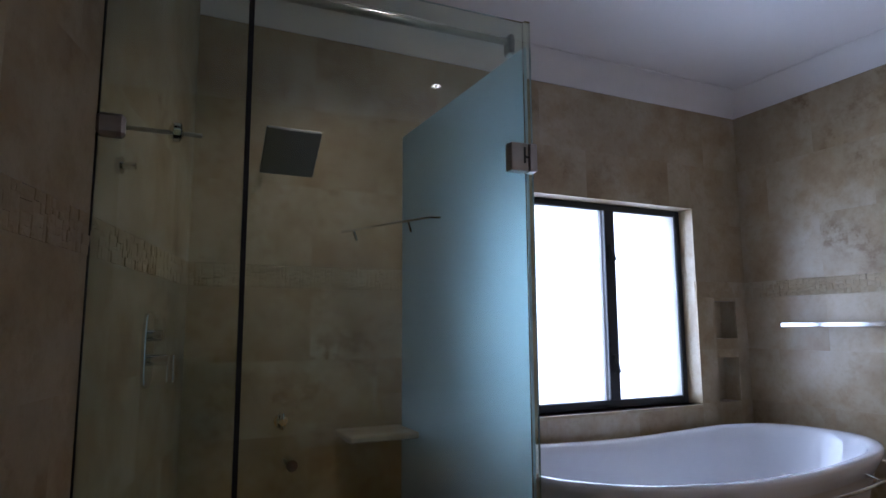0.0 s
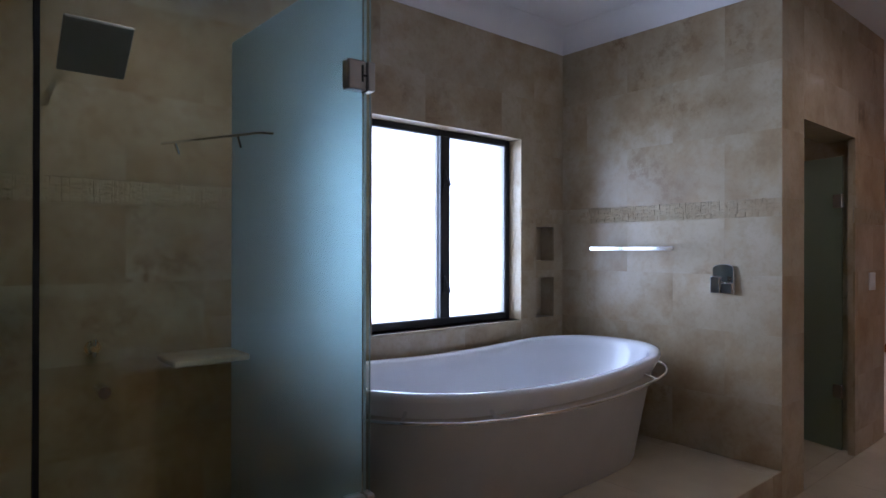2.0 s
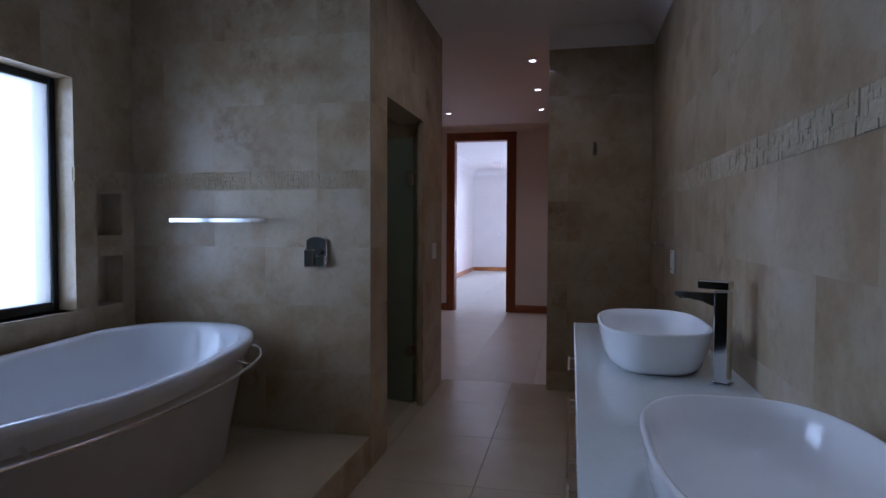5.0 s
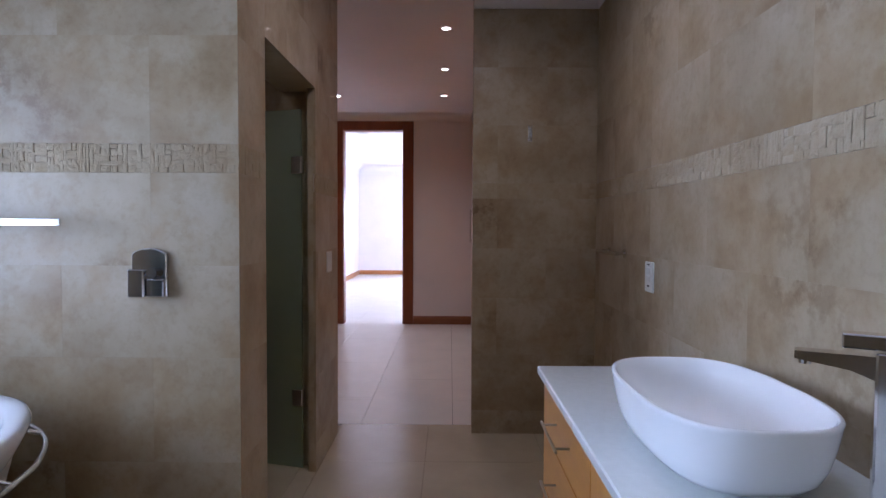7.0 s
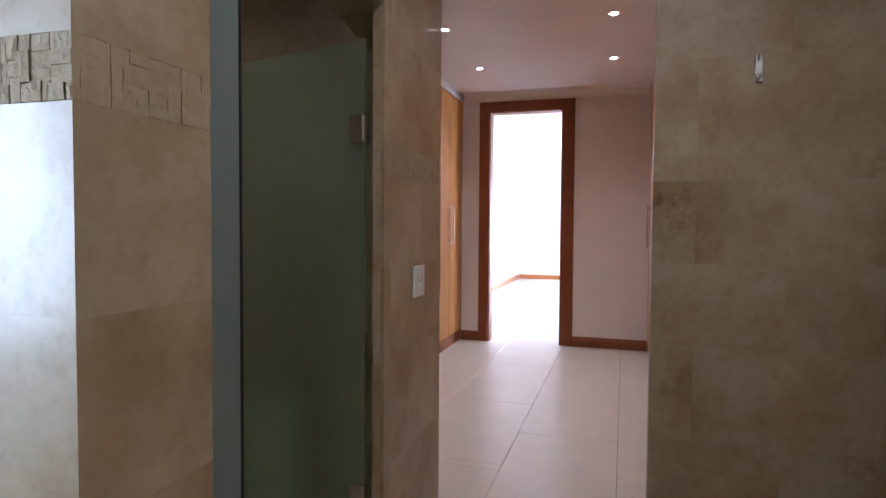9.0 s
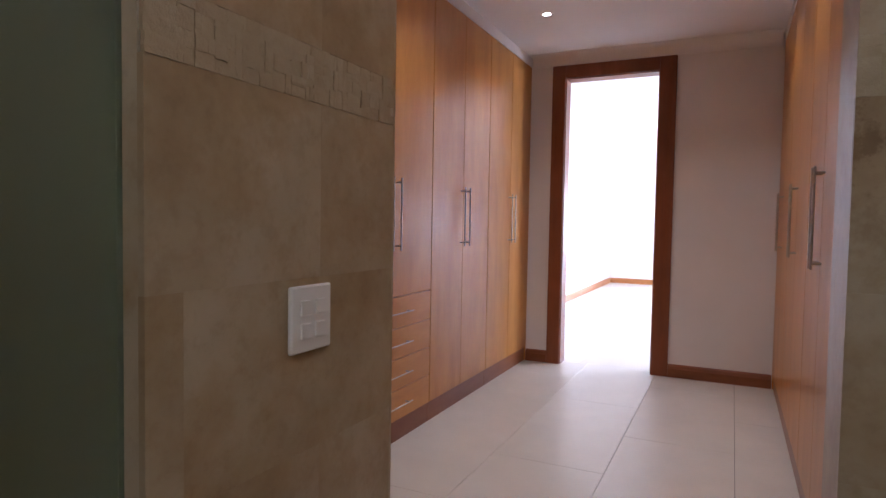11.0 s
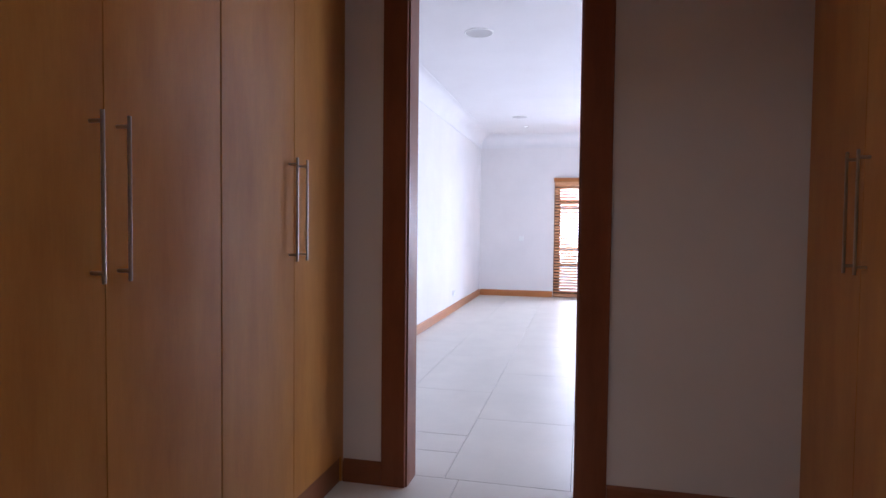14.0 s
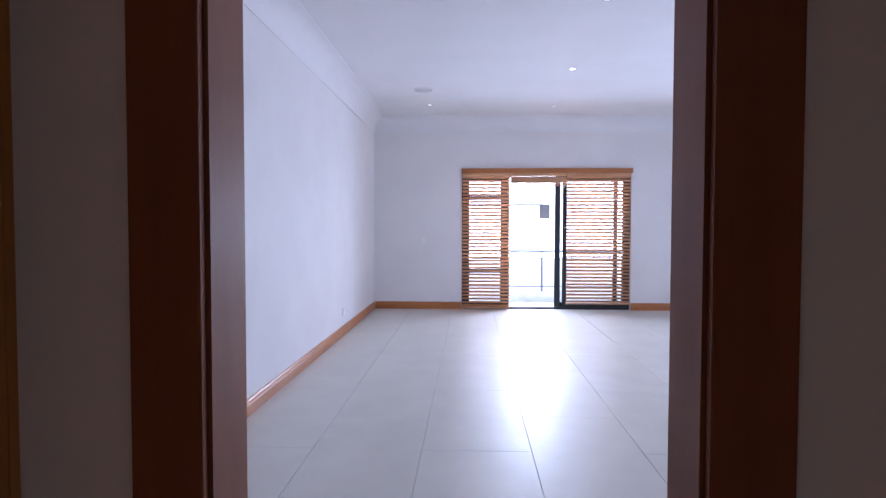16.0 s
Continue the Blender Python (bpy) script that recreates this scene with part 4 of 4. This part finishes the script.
bmesh.ops.rotate(bm, verts=bm.verts, cent=(0, 0, 0), matrix=Matrix.Rotation(radians(90), 3, "X"))
part("plate", bm, CHROME, smx)
for z, n in ((0.045, 0.035), (-0.03, 0.06)):
    bm = bmesh.new()
    rod(bm, (0, -0.01, z), (0, -0.01 - n, z), 0.018, 16)
    part("spindle", bm, CHROME, smx, smooth=True)
part("lever", boxes((-0.012, -0.085, -0.1, 0.012, -0.065, -0.015), bevel=0.003), CHROME, smx)
hk = on_side("robe_hook", "small chrome holder on the shower wall", "hook", U0 + 0.16, 1.71)
bm = bmesh.new()
rod(bm, (0, 0, 0), (0, -0.012, 0), 0.022, 16)
rod(bm, (0, -0.012, 0), (0, -0.045, 0), 0.01, 12)
part("body", bm, CHROME, hk, smooth=True)

rh = thing("robe_hook", "small chrome robe hook on the tiled wall end", "hook", at=(STUB_X, 0.63, 1.85))
part("plate", boxes((-0.008, -0.014, -0.05, 0, 0.014, 0.05), bevel=0.003), CHROME, rh)
bm = bmesh.new()
tube(bm, [(-0.008, 0, 0.03), (-0.022, 0, 0.032), (-0.027, 0, 0.045)], 0.006, 8)
tube(bm, [(-0.008, 0, -0.03), (-0.022, 0, -0.038), (-0.028, 0, -0.025)], 0.006, 8)
part("prong", bm, CHROME, rh, smooth=True)

# recessed lamps and speakers in the ceilings; unseen fill lamps get the same fitting


def downlight(x, y, z):
    d = thing("downlight", "recessed round downlight, lit, in the ceiling", "ceiling light", "recessed ceiling lights", (x, y, z))
    bm = bmesh.new()
    c = lambda r, w: [(r * math.cos(k * math.tau / 24), r * math.sin(k * math.tau / 24), w) for k in range(24)]
    loft(bm, [c(0.042, 0.0), c(0.042, -0.004), c(0.036, -0.006), c(0.028, -0.002), c(0.028, 0.0)])
    part("ring", bm, STEEL, d, smooth=True)
    bm = bmesh.new()
    loft(bm, [c(0.026, -0.001), c(0.026, -0.003)], True, True)
    part("lamp", bm, LAMP_GLOW, d, "glowing halogen lamp")


for lx, ly in BATH_AND_FILL_LAMPS + DRESS_LAMPS:
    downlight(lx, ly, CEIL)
for lx, ly in BED_LAMPS:
    downlight(lx, ly, BED_CEIL)
for x, y in ((11.62, 2.59), (15.56, 2.65)):
    s = thing("ceiling_speaker", "round white loudspeaker grille set in the ceiling", "loudspeaker", "ceiling loudspeakers", (x, y, BED_CEIL))
    bm = bmesh.new()
    c = lambda r, w: [(r * math.cos(k * math.tau / 40), r * math.sin(k * math.tau / 40), w) for k in range(40)]
    loft(bm, [c(0.125, 0), c(0.125, -0.006), c(0.115, -0.009), c(0.11, -0.004)])
    part("ring", bm, PLASTIC, s, smooth=True)
    bm = bmesh.new()
    loft(bm, [c(0.11, -0.003), c(0.11, -0.006)], True, True)
    part("grille", bm, GRILLE, s)

# ---- tiles and stones ----
SLABS = {}


def slab(name, w, h, material, depth=T, gap=0.0015, edge=0.0015):
    """A tile w by h in its x and y, front at z = 0, with eased edges."""
    key = (name, round(w, 3), round(h, 3), round(depth, 4))
    if key not in SLABS:
        a, b = w / 2 - gap, h / 2 - gap
        v = [(sx * a, sy * b, -depth) for sx, sy in ((-1, -1), (1, -1), (1, 1), (-1, 1))]
        v += [(sx * a, sy * b, -edge) for sx, sy in ((-1, -1), (1, -1), (1, 1), (-1, 1))]
        v += [(sx * (a - edge), sy * (b - edge), 0) for sx, sy in ((-1, -1), (1, -1), (1, 1), (-1, 1))]
        f = [(8, 9, 10, 11)] + [(i, (i + 1) % 4, 4 + (i + 1) % 4, 4 + i) for i in range(4)] + [(4 + i, 4 + (i + 1) % 4, 8 + (i + 1) % 4, 8 + i) for i in range(4)]
        me = bpy.data.meshes.new(name)
        me.from_pydata(v, [], f)
        me.materials.append(material)
        SLABS[key] = me
    return SLABS[key]


def put(name, me, parent, m):
    o = new(name, me)
    o.parent = parent
    o.matrix_parent_inverse = parent.matrix_world.inverted()
    o.matrix_basis = m
    return o


def cut(rects, hole):
    """Takes a rectangle out of rectangles (u0, v0, u1, v1)."""
    out = []
    a0, b0, a1, b1 = hole
    for u0, v0, u1, v1 in rects:
        if u1 <= a0 or u0 >= a1 or v1 <= b0 or v0 >= b1:
            out.append((u0, v0, u1, v1))
            continue
        m0, m1 = max(u0, a0), min(u1, a1)
        out += [(u0, v0, m0, v1), (m1, v0, u1, v1), (m0, v0, m1, b0 if b0 > v0 else v0), (m0, b1 if b1 < v1 else v1, m1, v1)]
    return [r for r in out if r[2] - r[0] > 0.008 and r[3] - r[1] > 0.008]


def face(origin, along, normal):
    """A pose whose x runs along the wall, y up and z out of it."""
    x, z = Vector(along).normalized(), Vector(normal).normalized()
    y = z.cross(x)
    m = Matrix((x, y, z)).transposed().to_4x4()
    m.translation = Vector(origin)
    return m


ROWS_Z = [0.145, 0.495, 0.845, 1.15, 1.455, 1.55, 1.9, 2.25, 2.6]
BAND = (1.455, 1.55)


def tile_wall(parent, m, length, z0, holes=(), band=True, shift=0.0):
    zs = [z0] + [z for z in ROWS_Z if z > z0 + 0.02] + [CEIL]
    for r, (a, b) in enumerate(zip(zs, zs[1:])):
        if band and abs(a - BAND[0]) < 0.001:
            continue
        off = shift + (0.3 if r % 2 else 0.0)
        us = [0.0] + [u for u in (off + 0.6 * k for k in range(-1, 14)) if 0.03 < u < length - 0.03] + [length]
        for u0, u1 in zip(us, us[1:]):
            rects = [(u0, a, u1, b)]
            for hole in holes:
                rects = cut(rects, hole)
            for p, q, s, t in rects:
                put("tile", slab("tile", s - p, t - q, TRAV, gap=0.00003, edge=0.00025), parent, m @ Matrix.Translation(((p + s) / 2, (q + t) / 2, 0)))


def chip_meshes(count=14):
    """Split stone chips of unit size: a ragged outline and a broken face."""
    rnd, out = random.Random(21), []
    for _ in range(count):
        v, f, n = [], [], 4
        for j in range(n):
            for i in range(n):
                edge = i in (0, n - 1) or j in (0, n - 1)
                k = 0.035 if edge else 0.1
                v.append((i / (n - 1) - 0.5 + rnd.uniform(-k, k) * (0.6 if edge else 1), j / (n - 1) - 0.5 + rnd.uniform(-k, k) * (0.6 if edge else 1), rnd.uniform(-0.0009, 0.0) if edge else rnd.uniform(-0.0006, 0.0016)))
        for j in range(n - 1):
            for i in range(n - 1):
                q = (j * n + i, j * n + i + 1, (j + 1) * n + i + 1, (j + 1) * n + i)
                f += [(q[0], q[1], q[2]), (q[0], q[2], q[3])] if rnd.random() < 0.5 else [(q[0], q[1], q[3]), (q[1], q[2], q[3])]
        rim = [(0, i) for i in range(n)] + [(j, n - 1) for j in range(1, n)] + [(n - 1, i) for i in range(n - 2, -1, -1)] + [(j, 0) for j in range(n - 2, 0, -1)]
        base = len(v)
        v += [(v[j * n + i][0], v[j * n + i][1], -T) for j, i in rim]
        for k in range(len(rim)):
            k2 = (k + 1) % len(rim)
            f.append((base + k, base + k2, rim[k2][0] * n + rim[k2][1], rim[k][0] * n + rim[k][1]))
        me = bpy.data.meshes.new("stone_chip")
        me.from_pydata(v, [], f)
        me.materials.append(SPLIT)
        out.append(me)
    return out


CHIPS = chip_meshes()


def stones(parent, m, u0, u1, seed, singly=True, lift=1.0):
    """A band of split stone chips: groups of level strips between groups of upright ones, some proud of the others."""
    rnd = random.Random(seed)
    chips, u, z0, z1 = [], u0, BAND[0] + 0.0005, BAND[1] - 0.0005
    while u < u1 - 0.004:
        w = min(rnd.uniform(0.02, 0.05), u1 - u)
        if rnd.random() < 0.72:
            n = rnd.choice((3, 4, 4, 5))
            cuts = [z0] + sorted(z0 + (z1 - z0) * (k + rnd.uniform(-0.25, 0.25)) / n for k in range(1, n)) + [z1]
            for a, b in zip(cuts, cuts[1:]):
                c = u + w * rnd.uniform(0.3, 0.7)
                chips += [(u, a, c, b), (c, a, u + w, b)] if rnd.random() < 0.4 else [(u, a, u + w, b)]
        else:
            n = max(2, int(w / 0.015))
            cuts = [u] + sorted(u + w * (k + rnd.uniform(-0.3, 0.3)) / n for k in range(1, n)) + [u + w]
            for a, b in zip(cuts, cuts[1:]):
                c, e = z0 + (z1 - z0) * rnd.uniform(0.2, 0.45), z0 + (z1 - z0) * rnd.uniform(0.55, 0.8)
                chips += [(a, z0, b, c), (a, c, b, e), (a, e, b, z1)] if rnd.random() < 0.6 else [(a, z0, b, c), (a, c, b, z1)]
        u += w
    verts, faces = [], []
    tight = lambda: rnd.uniform(0.88, 0.96) if lift > 0.9 and rnd.random() < 0.13 else 1.0
    for a, c, b, d in chips:
        h = lift * rnd.choice((0.0, 0.0004, 0.0008, 0.0012, 0.0018, 0.0035))
        me = rnd.choice(CHIPS)
        t = m @ Matrix.Translation(((a + b) / 2, (c + d) / 2, h)) @ Matrix.Rotation(rnd.uniform(-0.06, 0.06), 4, "Y") @ Matrix.Rotation(rnd.choice((0, math.pi)), 4, "Z") @ Matrix.Diagonal(((b - a) * tight(), (d - c) * tight(), lift, 1))
        if singly:
            put("stone_chip", me, parent, t)
        else:
            n = len(verts)
            verts += [t @ v.co for v in me.vertices]
            faces += [[n + i for i in p.vertices] for p in me.polygons]
    if not singly:
        me = bpy.data.meshes.new("stone_chips")
        me.from_pydata(verts, [], faces)
        me.materials.append(SPLIT)
        o = new("stone_chips", me)
        o.parent = parent
        o.matrix_parent_inverse = parent.matrix_world.inverted()
        o["kind"] = "stuff"


def got(name):
    bpy.context.view_layer.update()
    return bpy.data.objects[name]


m = face((RAIL_X, WIN_Y, 0), (0, -1, 0), (-1, 0, 0))
tile_wall(got("wall_bath_end"), m, WIN_Y - WC_Y, STEP, shift=0.2)
stones(got("wall_bath_end"), m, 0, WIN_Y - WC_Y, 3)
m = face((-0.1, WIN_Y, 0), (1, 0, 0), (0, -1, 0))
tile_wall(got("wall_window"), m, RAIL_X + 0.1, STEP, [(1.9, 0.838, 3.028, 1.985), (3.17, 0.841, 3.348, 1.10), (3.17, 1.211, 3.348, 1.434)], shift=0.45)
stones(got("wall_window"), m, 0.2, 1.9, 5)
stones(got("wall_window"), m, 3.028, RAIL_X + 0.1, 6)
m = face((RAIL_X, WC_Y, 0), (1, 0, 0), (0, -1, 0))
tile_wall(got("wall_toilet"), m, END_X - RAIL_X, 0, [(0.29, -0.1, 1.13, 1.985)], shift=0.29)
stones(got("wall_toilet"), m, 0, 0.29, 14, True, 0.6)
stones(got("wall_toilet"), m, 1.13, END_X - RAIL_X, 15, True, 0.6)
m = face((END_X, WC_Y, 0), (0, 1, 0), (1, 0, 0))
tile_wall(got("wall_toilet"), m, 0.07, 0, band=False)
m = face((STUB_X, STUB_Y, 0), (0, -1, 0), (-1, 0, 0))
tile_wall(got("wall_stub"), m, STUB_Y - SOUTH_Y, 0, shift=0.15)
stones(got("wall_stub"), m, 0, STUB_Y - SOUTH_Y, 16, True, 0.4)
m = face((STUB_X, SOUTH_Y, 0), (-1, 0, 0), (0, 1, 0))
tile_wall(got("wall_vanity"), m, STUB_X + 0.6, 0, shift=0.4)
stones(got("wall_vanity"), m, 0, 0.8, 7, False)
stones(got("wall_vanity"), m, 0.8, 2.2, 8)
stones(got("wall_vanity"), m, 2.2, STUB_X + 0.6, 9, False)
m = SIDE_M @ Matrix.Rotation(radians(90), 4, "X")
tile_wall(got("wall_shower_side"), m, SIDE_L - 0.05, 0, shift=0.1)
stones(got("wall_shower_side"), m, 0, SIDE_L - 0.06, 12)


def tile_floor(parent, x_joints, y_joints, z, material, stagger=0.0, name="floor_tile"):
    for j, (y0, y1) in enumerate(zip(y_joints, y_joints[1:])):
        xs = x_joints
        if stagger and j % 2:
            xs = [x_joints[0]] + [x + stagger for x in x_joints[:-1] if x_joints[0] + 0.05 < x + stagger < x_joints[-1] - 0.05] + [x_joints[-1]]
            if x_joints[1] - stagger > x_joints[0] + 0.05:
                xs.insert(1, x_joints[1] - stagger)
            xs = sorted(set(round(x, 3) for x in xs))
        for x0, x1 in zip(xs, xs[1:]):
            put(name, slab(name, x1 - x0, y1 - y0, material, gap=0.0014, edge=0.0007), parent, Matrix.Translation(((x0 + x1) / 2, (y0 + y1) / 2, z)))


def joints(a, b, start, pitch):
    ks = [start + pitch * k for k in range(-40, 60)]
    return [a] + [round(k, 3) for k in ks if a + 0.04 < k < b - 0.04] + [b]


tile_floor(floor_bath, joints(-1.5, 5.24, 4.62, 0.69), joints(SOUTH_Y, WC_Y, 1.245, 0.66), 0.0, TRAV_FLOOR)
tile_floor(floor_bath, joints(RAIL_X + 0.16, END_X - 0.1, 4.62, 0.69), joints(WC_Y, 3.3, 1.905, 0.66), 0.0, TRAV_FLOOR)
tile_floor(platform, joints(-0.3, RAIL_X, 2.55, 0.69), joints(WC_Y, WIN_Y, 2.4, 0.66), STEP, TRAV_FLOOR)
mf = face((-0.3, WC_Y, 0), (1, 0, 0), (0, -1, 0))
for x0, x1 in zip(joints(0, RAIL_X + 0.3, 2.85, 0.69), joints(0, RAIL_X + 0.3, 2.85, 0.69)[1:]):
    put("riser_tile", slab("riser_tile", x1 - x0, STEP, TRAV), platform, mf @ Matrix.Translation(((x0 + x1) / 2, STEP / 2, 0)))
tile_floor(floor_dress, joints(5.24, DOOR_X + DOOR_T, 8.83, 1.22), joints(0.22, 3.42, 1.684, 0.594), 0.0, PORCELAIN_TILE, 0.61)
tile_floor(floor_bed, joints(DOOR_X + DOOR_T, FAR_X + 0.05, 11.6, 1.24), joints(BED_S, BED_Y, 1.746, 0.604), 0.0, PORCELAIN_TILE, 0.62)
